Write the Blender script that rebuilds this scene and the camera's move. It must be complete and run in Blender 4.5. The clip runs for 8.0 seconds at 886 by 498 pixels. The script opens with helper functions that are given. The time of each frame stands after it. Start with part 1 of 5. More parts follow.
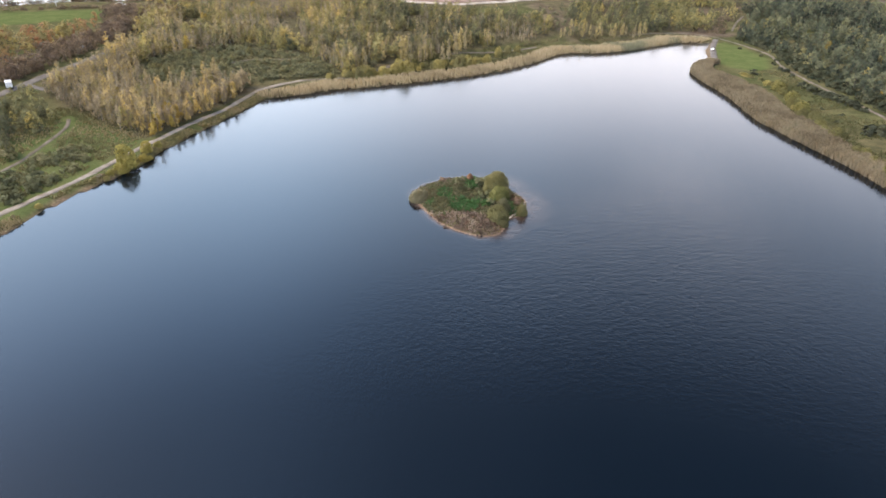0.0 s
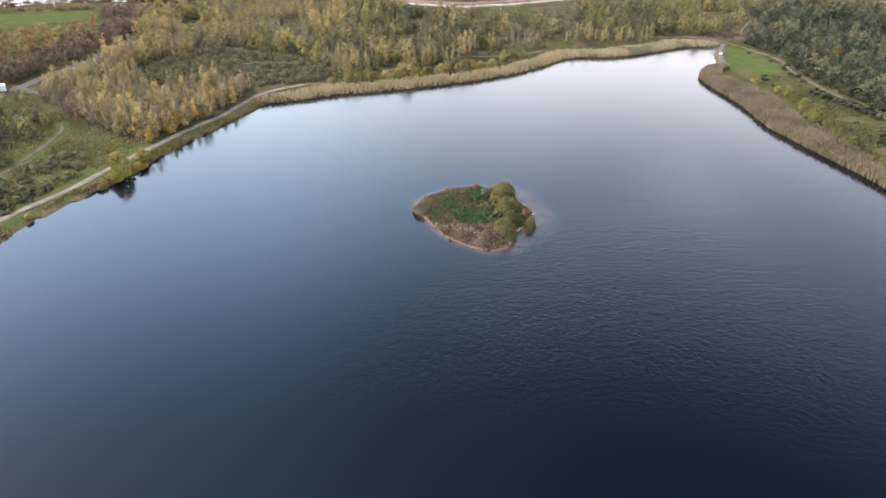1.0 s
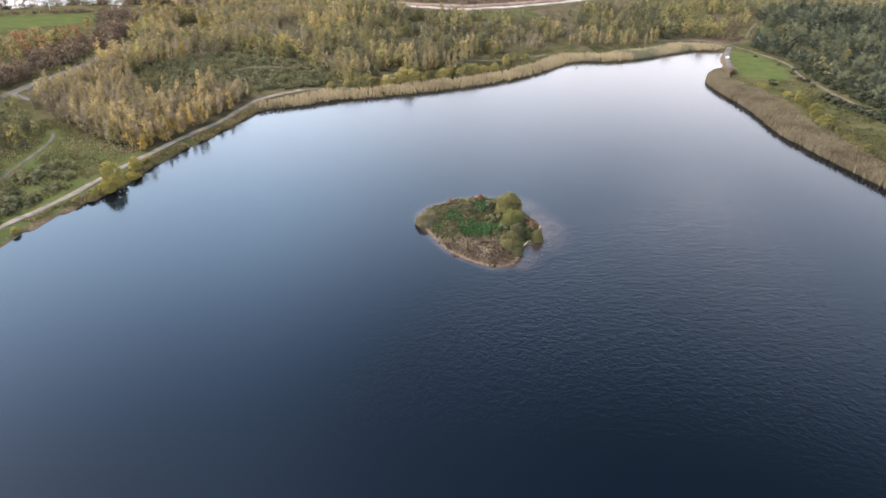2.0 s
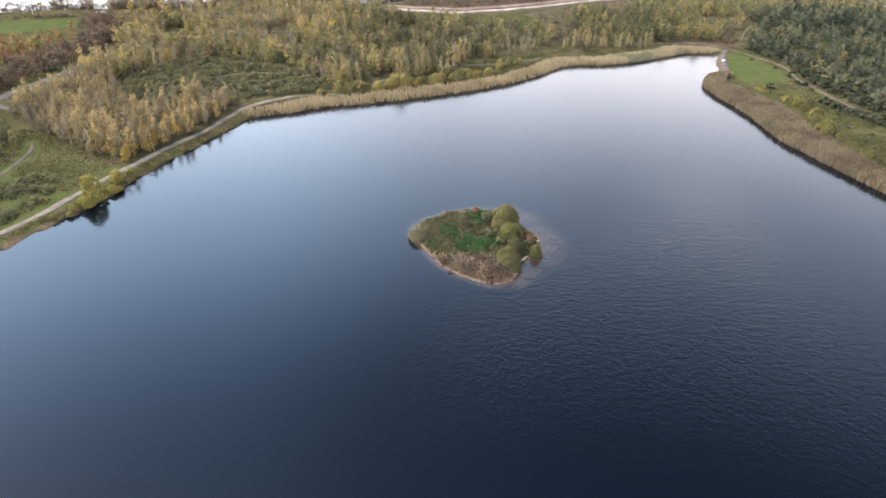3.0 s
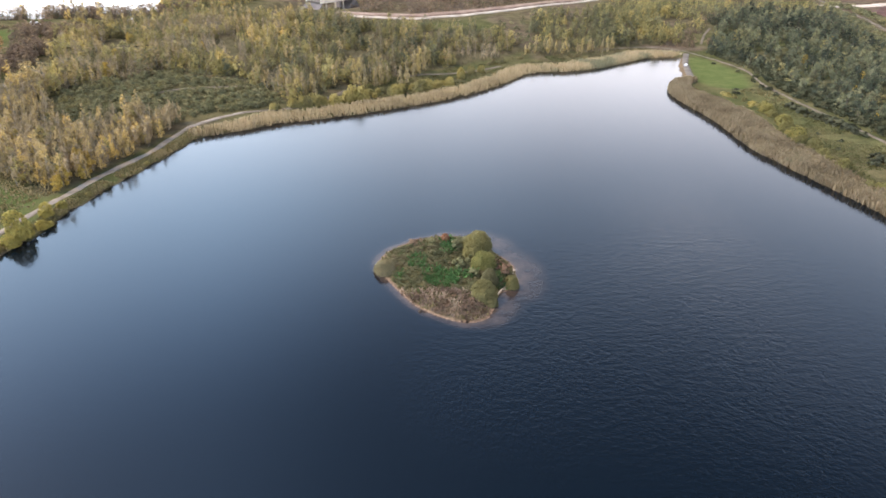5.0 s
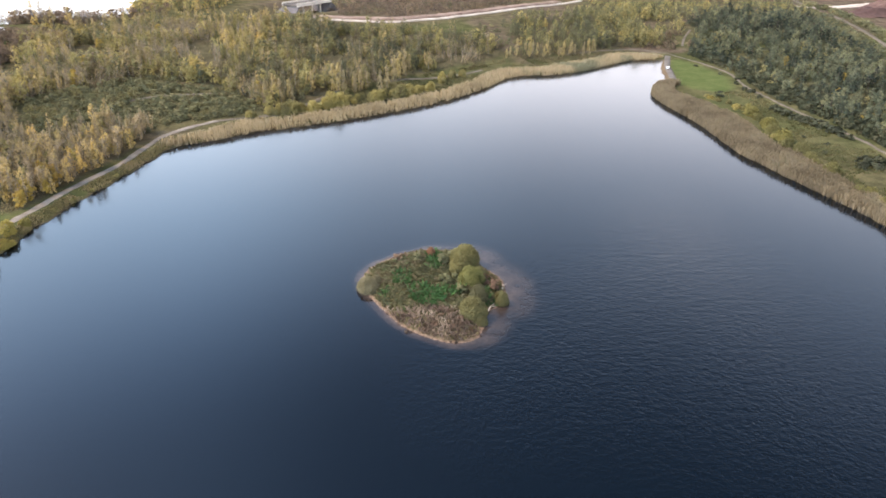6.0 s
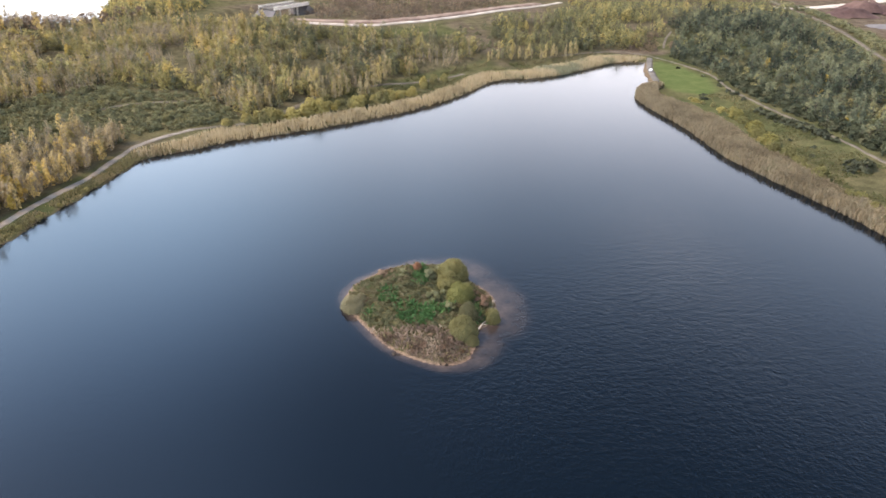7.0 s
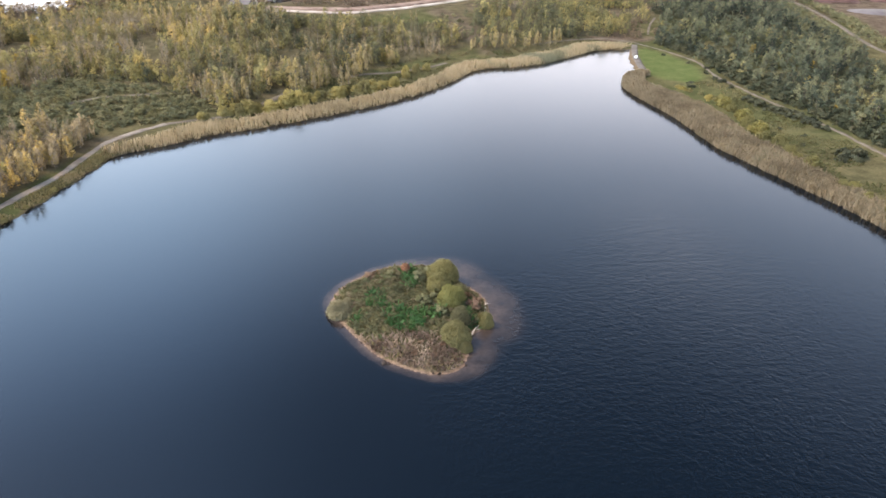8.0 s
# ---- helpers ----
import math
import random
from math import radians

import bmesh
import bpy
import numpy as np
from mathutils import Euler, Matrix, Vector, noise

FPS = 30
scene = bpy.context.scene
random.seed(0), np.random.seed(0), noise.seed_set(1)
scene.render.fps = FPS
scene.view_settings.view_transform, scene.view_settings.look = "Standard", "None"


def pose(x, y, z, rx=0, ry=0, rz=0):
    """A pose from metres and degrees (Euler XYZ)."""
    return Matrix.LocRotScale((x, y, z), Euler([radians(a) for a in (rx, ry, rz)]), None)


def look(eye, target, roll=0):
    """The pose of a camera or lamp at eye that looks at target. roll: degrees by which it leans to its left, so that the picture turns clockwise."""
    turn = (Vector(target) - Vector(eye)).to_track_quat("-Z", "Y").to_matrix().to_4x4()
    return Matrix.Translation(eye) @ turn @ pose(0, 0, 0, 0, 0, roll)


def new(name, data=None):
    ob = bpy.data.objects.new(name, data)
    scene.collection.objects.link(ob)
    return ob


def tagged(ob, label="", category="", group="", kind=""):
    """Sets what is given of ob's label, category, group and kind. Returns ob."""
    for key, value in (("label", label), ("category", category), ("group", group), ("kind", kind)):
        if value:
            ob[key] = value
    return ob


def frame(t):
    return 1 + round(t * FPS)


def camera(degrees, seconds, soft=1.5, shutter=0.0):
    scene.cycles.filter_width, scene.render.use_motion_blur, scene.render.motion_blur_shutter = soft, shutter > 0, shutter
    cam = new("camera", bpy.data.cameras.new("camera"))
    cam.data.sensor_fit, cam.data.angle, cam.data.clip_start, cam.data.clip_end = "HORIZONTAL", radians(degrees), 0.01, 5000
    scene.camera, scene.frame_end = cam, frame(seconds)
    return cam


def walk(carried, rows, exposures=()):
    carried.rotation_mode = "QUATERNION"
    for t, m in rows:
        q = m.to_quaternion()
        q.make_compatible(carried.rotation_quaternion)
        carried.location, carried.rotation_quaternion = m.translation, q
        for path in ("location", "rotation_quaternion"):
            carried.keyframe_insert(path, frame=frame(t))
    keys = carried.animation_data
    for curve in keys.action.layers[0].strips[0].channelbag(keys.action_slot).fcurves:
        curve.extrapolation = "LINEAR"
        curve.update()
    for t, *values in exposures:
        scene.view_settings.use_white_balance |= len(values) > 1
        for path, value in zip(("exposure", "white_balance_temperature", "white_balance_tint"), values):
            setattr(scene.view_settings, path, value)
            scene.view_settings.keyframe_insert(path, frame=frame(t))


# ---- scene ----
cam = camera(68.2, 8.0, soft=1.65)
PATH = [
    (0, (4.163, -4.0, 64.321), (4.054, -2.245, 63.368), 1.6),
    (0.5, (3.486, -0.871, 64.252), (3.375, 0.884, 63.299), 1.7),
    (1, (2.797, 2.086, 64.118), (2.685, 3.842, 63.168), 1.8),
    (1.5, (2.069, 5.152, 63.964), (1.956, 6.909, 63.015), 1.8),
    (3, (0.601, 14.493, 63.928), (0.511, 16.255, 62.985), 1.7),
    (3.5, (0.09, 17.501, 64.146), (0.029, 19.264, 63.204), 1.7),
    (4, (-0.289, 20.69, 64.062), (-0.322, 22.455, 63.123), 1.6),
    (4.5, (-0.763, 23.783, 64.172), (-0.767, 25.55, 63.235), 1.6),
    (6, (-2.084, 32.786, 63.817), (-2.002, 34.555, 62.889), 1.6),
    (6.5, (-2.466, 35.66, 63.783), (-2.355, 37.43, 62.857), 1.6),
    (7, (-2.948, 38.481, 63.844), (-2.809, 40.249, 62.92), 1.6),
    (7.5, (-3.404, 41.392, 63.71), (-3.236, 43.155, 62.781), 1.6),
    (8, (-3.844, 44.378, 63.408), (-3.651, 46.124, 62.452), 1.6),
]
walk(cam, [(t, look(eye, aim, roll)) for t, eye, aim, roll in PATH],
     exposures=[(0.0, 1.93, 7100, 17), (8.0, 2.05, 7100, 17)])

# ---- world, sun ----
SUN_EL, SUN_AZ = radians(48), radians(280)          # azimuth clockwise from +y
world = bpy.data.worlds.new("evening_sky")
scene.world = world
world.use_nodes = True
wn = world.node_tree
wn.nodes.clear()
w_out = wn.nodes.new("ShaderNodeOutputWorld")
w_bg = wn.nodes.new("ShaderNodeBackground")
w_sky = wn.nodes.new("ShaderNodeTexSky")
w_sky.sky_type = "NISHITA"
w_sky.sun_disc = False
w_sky.sun_elevation, w_sky.sun_rotation = SUN_EL, SUN_AZ
w_sky.altitude, w_sky.air_density, w_sky.dust_density, w_sky.ozone_density = 50, 1.1, 0.6, 2.2
w_rise = wn.nodes.new("ShaderNodeTexGradient")       # bright evening haze, thinning evenly from the horizon upwards
w_rise.texture_mapping.mapping_x = "Z"
w_haze = wn.nodes.new("ShaderNodeValToRGB")
ramp = w_haze.color_ramp
ramp.interpolation = "EASE"
while len(ramp.elements) < 4:
    ramp.elements.new(0.5)
for el, (at, value) in zip(ramp.elements, ((0.0, 0.92), (0.15, 0.84), (0.42, 0.57), (0.68, 0.0))):
    el.position, el.color = at, (value, value, value, 1)
w_cloud = wn.nodes.new("ShaderNodeMix")
w_cloud.data_type = "RGBA"
w_tone = wn.nodes.new("ShaderNodeValToRGB")           # white at the horizon, bluer as it thins
tone = w_tone.color_ramp
while len(tone.elements) < 4:
    tone.elements.new(0.5)
for el, (at, colour) in zip(tone.elements, ((0.0, (0.98, 0.95, 0.97)), (0.2, (0.88, 0.92, 1.0)), (0.4, (0.53, 0.74, 1.0)), (0.65, (0.34, 0.56, 0.96)))):
    el.position, el.color = at, (*colour, 1)
w_gain = wn.nodes.new("ShaderNodeVectorMath")
w_gain.operation = "SCALE"
w_gain.inputs["Scale"].default_value = 10.4
w_side = wn.nodes.new("ShaderNodeTexGradient")       # the whole sky is brighter on the sun's side
w_side.texture_mapping.translation = (0.5, 0, 0)
w_side.texture_mapping.scale = (-0.5, 0.5, 0.5)
w_lit = wn.nodes.new("ShaderNodeValToRGB")            # clear and blue towards the sun, greyer under the thin cloud to the east
w_lit.color_ramp.interpolation = "EASE"
while len(w_lit.color_ramp.elements) < 6:
    w_lit.color_ramp.elements.new(0.5)
for el, (at, colour) in zip(w_lit.color_ramp.elements, ((0.0, (0.2, 0.182, 0.185)), (0.28, (0.168, 0.16, 0.165)), (0.39, (0.205, 0.2, 0.205)), (0.5, (0.325, 0.33, 0.335)), (0.68, (0.585, 0.67, 0.7)), (1.0, (0.84, 0.88, 0.88)))):
    el.position, el.color = at, (*colour, 1)
w_full = wn.nodes.new("ShaderNodeVectorMath")
w_full.operation = "SCALE"
w_full.inputs["Scale"].default_value = 3.0
w_all = wn.nodes.new("ShaderNodeVectorMath")
w_all.operation = "MULTIPLY"
wn.links.new(w_rise.outputs["Fac"], w_tone.inputs["Fac"])
wn.links.new(w_tone.outputs["Color"], w_gain.inputs[0])
wn.links.new(w_gain.outputs[0], w_cloud.inputs["B"])
wn.links.new(w_side.outputs["Fac"], w_lit.inputs["Fac"])
wn.links.new(w_lit.outputs["Color"], w_full.inputs[0])
wn.links.new(w_cloud.outputs["Result"], w_all.inputs[0])
w_even = wn.nodes.new("ShaderNodeMix")                 # the haze low over the horizon is as bright all round
w_even.data_type = "RGBA"
w_even.inputs["B"].default_value = (1.36, 1.37, 1.37, 1)
w_low = wn.nodes.new("ShaderNodeMath")
w_low.operation = "POWER"
w_low.inputs[1].default_value = 2.0
wn.links.new(w_haze.outputs["Color"], w_low.inputs[0])
wn.links.new(w_low.outputs[0], w_even.inputs["Factor"])
wn.links.new(w_full.outputs[0], w_even.inputs["A"])
wn.links.new(w_even.outputs["Result"], w_all.inputs[1])
wn.links.new(w_rise.outputs["Fac"], w_haze.inputs["Fac"])
wn.links.new(w_haze.outputs["Color"], w_cloud.inputs["Factor"])
w_bg.inputs["Strength"].default_value = 0.12
w_deep = wn.nodes.new("ShaderNodeVectorMath")
w_deep.operation = "MULTIPLY"
w_deep.inputs[1].default_value = (0.81, 0.76, 0.72)
wn.links.new(w_sky.outputs["Color"], w_deep.inputs[0])
wn.links.new(w_deep.outputs[0], w_cloud.inputs["A"])
wn.links.new(w_all.outputs[0], w_bg.inputs["Color"])
wn.links.new(w_bg.outputs["Background"], w_out.inputs["Surface"])

sun_data = bpy.data.lights.new("sun", "SUN")
sun_data.energy, sun_data.angle, sun_data.color = 1.35, radians(16), (1.0, 0.8, 0.56)
sun = new("sun", sun_data)
sun_way = Vector((math.sin(SUN_AZ) * math.cos(SUN_EL), math.cos(SUN_AZ) * math.cos(SUN_EL), math.sin(SUN_EL)))
sun.matrix_world = look(sun_way * 400, (0, 0, 0))

RNG = np.random.default_rng(7)


# ---- materials ----
class Nodes:
    """A short way to write node materials."""

    def __init__(self, name):
        self.mat = bpy.data.materials.new(name)
        self.mat.use_nodes = True
        self.tree = self.mat.node_tree
        self.tree.nodes.clear()
        self.out = self.tree.nodes.new("ShaderNodeOutputMaterial")

    def add(self, kind, **inputs):
        n = self.tree.nodes.new("ShaderNode" + kind)
        for key, value in inputs.items():
            self.put(n.inputs[key.replace("_", " ")], value)
        return n

    def put(self, socket, value):
        if isinstance(value, bpy.types.NodeSocket):
            self.tree.links.new(value, socket)
        else:
            socket.default_value = value

    def noise(self, scale, detail=3.0, rough=0.55):
        pos = self.add("NewGeometry").outputs["Position"]
        return self.add("TexNoise", Vector=pos, Scale=scale, Detail=detail, Roughness=rough).outputs["Fac"]

    def ramp(self, fac, *stops):
        n = self.add("ValToRGB", Fac=fac)
        e = n.color_ramp.elements
        while len(e) < len(stops):
            e.new(0.5)
        for el, (p, c) in zip(e, stops):
            el.position, el.color = p, (*c, 1)
        return n.outputs["Color"]

    def mix(self, fac, a, b, how="MIX"):
        n = self.tree.nodes.new("ShaderNodeMix")
        n.data_type, n.blend_type = "RGBA", how
        self.put(n.inputs["Factor"], fac)
        for key, v in (("A", a), ("B", b)):
            self.put(n.inputs[key], v if isinstance(v, bpy.types.NodeSocket) else (*v, 1))
        return n.outputs["Result"]

    def math(self, how, a, b=0.0, clamp=False):
        n = self.tree.nodes.new("ShaderNodeMath")
        n.operation, n.use_clamp = how, clamp
        self.put(n.inputs[0], a)
        self.put(n.inputs[1], b)
        return n.outputs[0]

    def span(self, v, a, b, c=0.0, d=1.0):
        n = self.tree.nodes.new("ShaderNodeMapRange")
        n.interpolation_type = "SMOOTHSTEP"
        for key, x in zip(("Value", "From Min", "From Max", "To Min", "To Max"), (v, a, b, c, d)):
            self.put(n.inputs[key], x)
        return n.outputs["Result"]

    def bump(self, height, strength, distance):
        return self.add("Bump", Height=height, Strength=strength, Distance=distance).outputs["Normal"]

    def surface(self, color, rough=0.8, normal=None, metal=0.0, spec=0.3):
        p = self.add("BsdfPrincipled", Roughness=rough, Metallic=metal)
        self.put(p.inputs["Base Color"], color if isinstance(color, bpy.types.NodeSocket) else (*color, 1))
        p.inputs["Specular IOR Level"].default_value = spec
        if normal is not None:
            self.put(p.inputs["Normal"], normal)
        self.tree.links.new(p.outputs[0], self.out.inputs["Surface"])
        return self.mat


def worn(name, dark, light, scale, rough=0.85, bump=0.4, depth=0.05, metal=0.0, spec=0.05):
    """A plain surface with stains and grain at two scales."""
    m = Nodes(name)
    big, fine = m.noise(scale), m.noise(scale * 9, 4)
    col = m.mix(m.span(big, 0.3, 0.7), dark, light)
    col = m.mix(0.5, col, m.ramp(fine, (0.25, (0.55, 0.55, 0.55)), (0.75, (1.25, 1.25, 1.25))), "MULTIPLY")
    return m.surface(col, rough, m.bump(fine, bump, depth), metal, spec)


def foliage(name, stops, joined):
    """Leaves: one tint for each plant, and a little for each spray of leaves."""
    m = Nodes(name)
    if joined:
        tint = m.add("Attribute")
        tint.attribute_name = "tint"
        tint = tint.outputs["Fac"]
    else:
        tint = m.add("ObjectInfo").outputs["Random"]
    leaf = m.add("NewGeometry").outputs["Random Per Island"]
    col = m.ramp(tint, *stops)
    col = m.mix(1.0, col, m.ramp(leaf, (0.0, (0.85, 0.86, 0.84)), (0.5, (1.0, 1.0, 0.98)), (1.0, (1.18, 1.16, 1.1))), "MULTIPLY")
    d = m.add("BsdfDiffuse", Color=col)
    t = m.add("BsdfTranslucent", Color=col)
    mix = m.add("MixShader", Fac=0.3)
    m.tree.links.new(d.outputs[0], mix.inputs[1])
    m.tree.links.new(t.outputs[0], mix.inputs[2])
    m.tree.links.new(mix.outputs[0], m.out.inputs["Surface"])
    return m.mat


TINTS = {
    "birch": ((0.0, (0.14, 0.119, 0.0714)), (0.3, (0.254, 0.201, 0.106)), (0.55, (0.367, 0.282, 0.133)), (0.8, (0.454, 0.336, 0.136)), (1.0, (0.486, 0.337, 0.107))),
    "sapling": ((0.0, (0.182, 0.15, 0.101)), (0.5, (0.266, 0.214, 0.137)), (1.0, (0.375, 0.292, 0.17))),
    "mixed": ((0.0, (0.0881, 0.0946, 0.0594)), (0.25, (0.175, 0.165, 0.0848)), (0.5, (0.288, 0.25, 0.103)), (0.75, (0.395, 0.316, 0.119)), (1.0, (0.475, 0.322, 0.104))),
    "dark": ((0.0, (0.026, 0.033, 0.027)), (0.3, (0.065, 0.077, 0.055)), (0.6, (0.135, 0.146, 0.092)), (0.9, (0.2, 0.194, 0.108)), (1.0, (0.25, 0.21, 0.09))),
    "poplar": ((0.0, (0.28, 0.235, 0.14)), (0.5, (0.345, 0.283, 0.155)), (1.0, (0.39, 0.31, 0.14))),
    "willow": ((0.0, (0.149, 0.135, 0.0645)), (0.5, (0.215, 0.186, 0.077)), (1.0, (0.303, 0.252, 0.0915))),
    "gorse": ((0.0, (0.0968, 0.103, 0.0634)), (0.5, (0.144, 0.145, 0.0793)), (1.0, (0.21, 0.186, 0.101))),
    "thorn": ((0.0, (0.105, 0.0783, 0.0605)), (0.5, (0.163, 0.121, 0.0865)), (1.0, (0.221, 0.163, 0.104))),
    "autumn": ((0.0, (0.28, 0.135, 0.075)), (0.25, (0.26, 0.165, 0.08)), (0.5, (0.21, 0.18, 0.083)), (0.8, (0.24, 0.2, 0.085)), (1.0, (0.35, 0.262, 0.083))),
    "island_willow": ((0.0, (0.094, 0.09, 0.05)), (0.5, (0.124, 0.117, 0.057)), (1.0, (0.16, 0.145, 0.062))),
}
LEAF = {k: foliage(k + "_leaves", v, False) for k, v in TINTS.items()}
LEAF_JOINED = {k: foliage(k + "_leaves_joined", v, True) for k, v in TINTS.items()}

BARK = {
    "pale": worn("pale_bark", (0.14, 0.125, 0.1), (0.29, 0.26, 0.21), 2.0),
    "brown": worn("brown_bark", (0.06, 0.05, 0.04), (0.14, 0.115, 0.09), 2.0),
}


def blades(name, stops, joined=True):
    return foliage(name, stops, joined)


REED = blades("reed_stems", ((0.0, (0.26, 0.205, 0.125)), (0.4, (0.36, 0.285, 0.175)), (0.75, (0.41, 0.325, 0.2)), (1.0, (0.2, 0.195, 0.125))))
REED_DULL = blades("dull_reed_stems", ((0.0, (0.11, 0.088, 0.056)), (0.4, (0.18, 0.143, 0.092)), (0.75, (0.235, 0.186, 0.12)), (1.0, (0.15, 0.133, 0.082))))
GRASS = blades("rough_grass", ((0.0, (0.062, 0.066, 0.03)), (0.35, (0.095, 0.095, 0.043)), (0.7, (0.14, 0.125, 0.06)), (1.0, (0.22, 0.178, 0.1))))
NETTLE = blades("nettle_leaves", ((0.0, (0.048, 0.08, 0.035)), (0.5, (0.055, 0.115, 0.042)), (1.0, (0.09, 0.13, 0.053))))
DEADHERB = blades("dead_herbs", ((0.0, (0.09, 0.064, 0.048)), (0.5, (0.2, 0.145, 0.11)), (1.0, (0.32, 0.25, 0.185))))

GRAVEL = worn("path_gravel", (0.15, 0.128, 0.103), (0.22, 0.192, 0.157), 0.4, 1.0, 0.5, 0.03, 0.0, 0.05)
EARTH_TRACK = worn("earth_track", (0.088, 0.075, 0.056), (0.138, 0.118, 0.09), 0.3, 1.0, 0.5, 0.05, 0.0, 0.05)
ASPHALT = worn("road_asphalt", (0.085, 0.075, 0.063), (0.13, 0.116, 0.098), 0.2, 0.95, 0.3, 0.01, 0.0, 0.1)
BANK_EARTH = worn("bank_earth", (0.15, 0.105, 0.08), (0.25, 0.185, 0.145), 0.15, 1.0, 0.8, 0.2)
HAULROAD = worn("haul_road", (0.3, 0.255, 0.205), (0.46, 0.4, 0.33), 0.12, 0.9, 0.4, 0.05)
CONCRETE = worn("concrete", (0.4, 0.36, 0.3), (0.55, 0.5, 0.43), 0.3, 0.85, 0.3, 0.02)
SPOIL = worn("red_spoil", (0.062, 0.038, 0.033), (0.11, 0.07, 0.058), 0.05, 0.95, 0.8, 0.5)
QUARRY = worn("quarry_floor", (0.1, 0.09, 0.088), (0.16, 0.148, 0.142), 0.03, 0.95, 0.5, 0.3)
ROCK = worn("dark_rock", (0.016, 0.013, 0.011), (0.045, 0.035, 0.028), 1.2, 0.9, 0.8, 0.08)
DRIFTWOOD = worn("bleached_wood", (0.3, 0.26, 0.21), (0.5, 0.44, 0.36), 1.5, 0.85, 0.6, 0.02)
WHITE_PAINT = worn("white_paint", (0.55, 0.55, 0.53), (0.68, 0.68, 0.66), 1.0, 0.45, 0.05, 0.005)
GREY_STEEL = worn("galvanised_steel", (0.4, 0.41, 0.42), (0.55, 0.56, 0.57), 1.0, 0.45, 0.05, 0.005, 0.6)
RUBBER = worn("tyre_rubber", (0.015, 0.015, 0.015), (0.03, 0.03, 0.03), 3.0)
DARK_GLASS = worn("dark_glass", (0.02, 0.025, 0.03), (0.03, 0.035, 0.04), 1.0, 0.08, 0.0, 0.001, 0.0, 0.5)
WOODEN = worn("weathered_wood", (0.16, 0.12, 0.08), (0.27, 0.21, 0.15), 1.5, 0.85, 0.4, 0.01)


def ground_material():
    """Rough pasture, with lawn, bare earth and shingle where the ground has them, and silt under water, darkened with
    depth.
    """
    m = Nodes("ground_cover")
    cov = m.add("Attribute")
    cov.attribute_name = "cover"
    sep = m.add("SeparateColor", Color=cov.outputs["Color"])
    lawn, bare, sand = sep.outputs[0], sep.outputs[1], sep.outputs[2]
    big, mid, fine = m.noise(0.02, 4), m.noise(0.17, 4), m.noise(1.6, 4, 0.65)
    rough = m.mix(m.span(mid, 0.3, 0.68), (0.05, 0.048, 0.025), (0.098, 0.086, 0.045))
    rough = m.mix(m.span(big, 0.42, 0.62), rough, m.mix(m.span(mid, 0.35, 0.65), (0.048, 0.055, 0.024), (0.076, 0.075, 0.034)))
    mown = m.mix(m.span(mid, 0.25, 0.75), (0.058, 0.078, 0.028), (0.085, 0.1, 0.038))
    dirt = m.mix(m.span(mid, 0.3, 0.7), (0.066, 0.05, 0.036), (0.112, 0.088, 0.064))
    shore = m.mix(m.span(fine, 0.3, 0.7), (0.115, 0.078, 0.056), (0.19, 0.132, 0.096))
    col = m.mix(lawn, rough, mown)
    col = m.mix(bare, col, dirt)
    col = m.mix(sand, col, shore)
    col = m.mix(0.75, col, m.ramp(fine, (0.25, (0.55, 0.56, 0.55)), (0.75, (1.35, 1.33, 1.25))), "MULTIPLY")
    # light lost in deep water is put into the silt's colour
    silt_dim = m.add("Attribute")
    silt_dim.attribute_name = "silt_dim"
    col = m.mix(silt_dim.outputs["Fac"], col, (0.0028, 0.0075, 0.0098))
    return m.surface(col, 0.95, m.bump(fine, 0.7, 0.25), 0.0, 0.0)


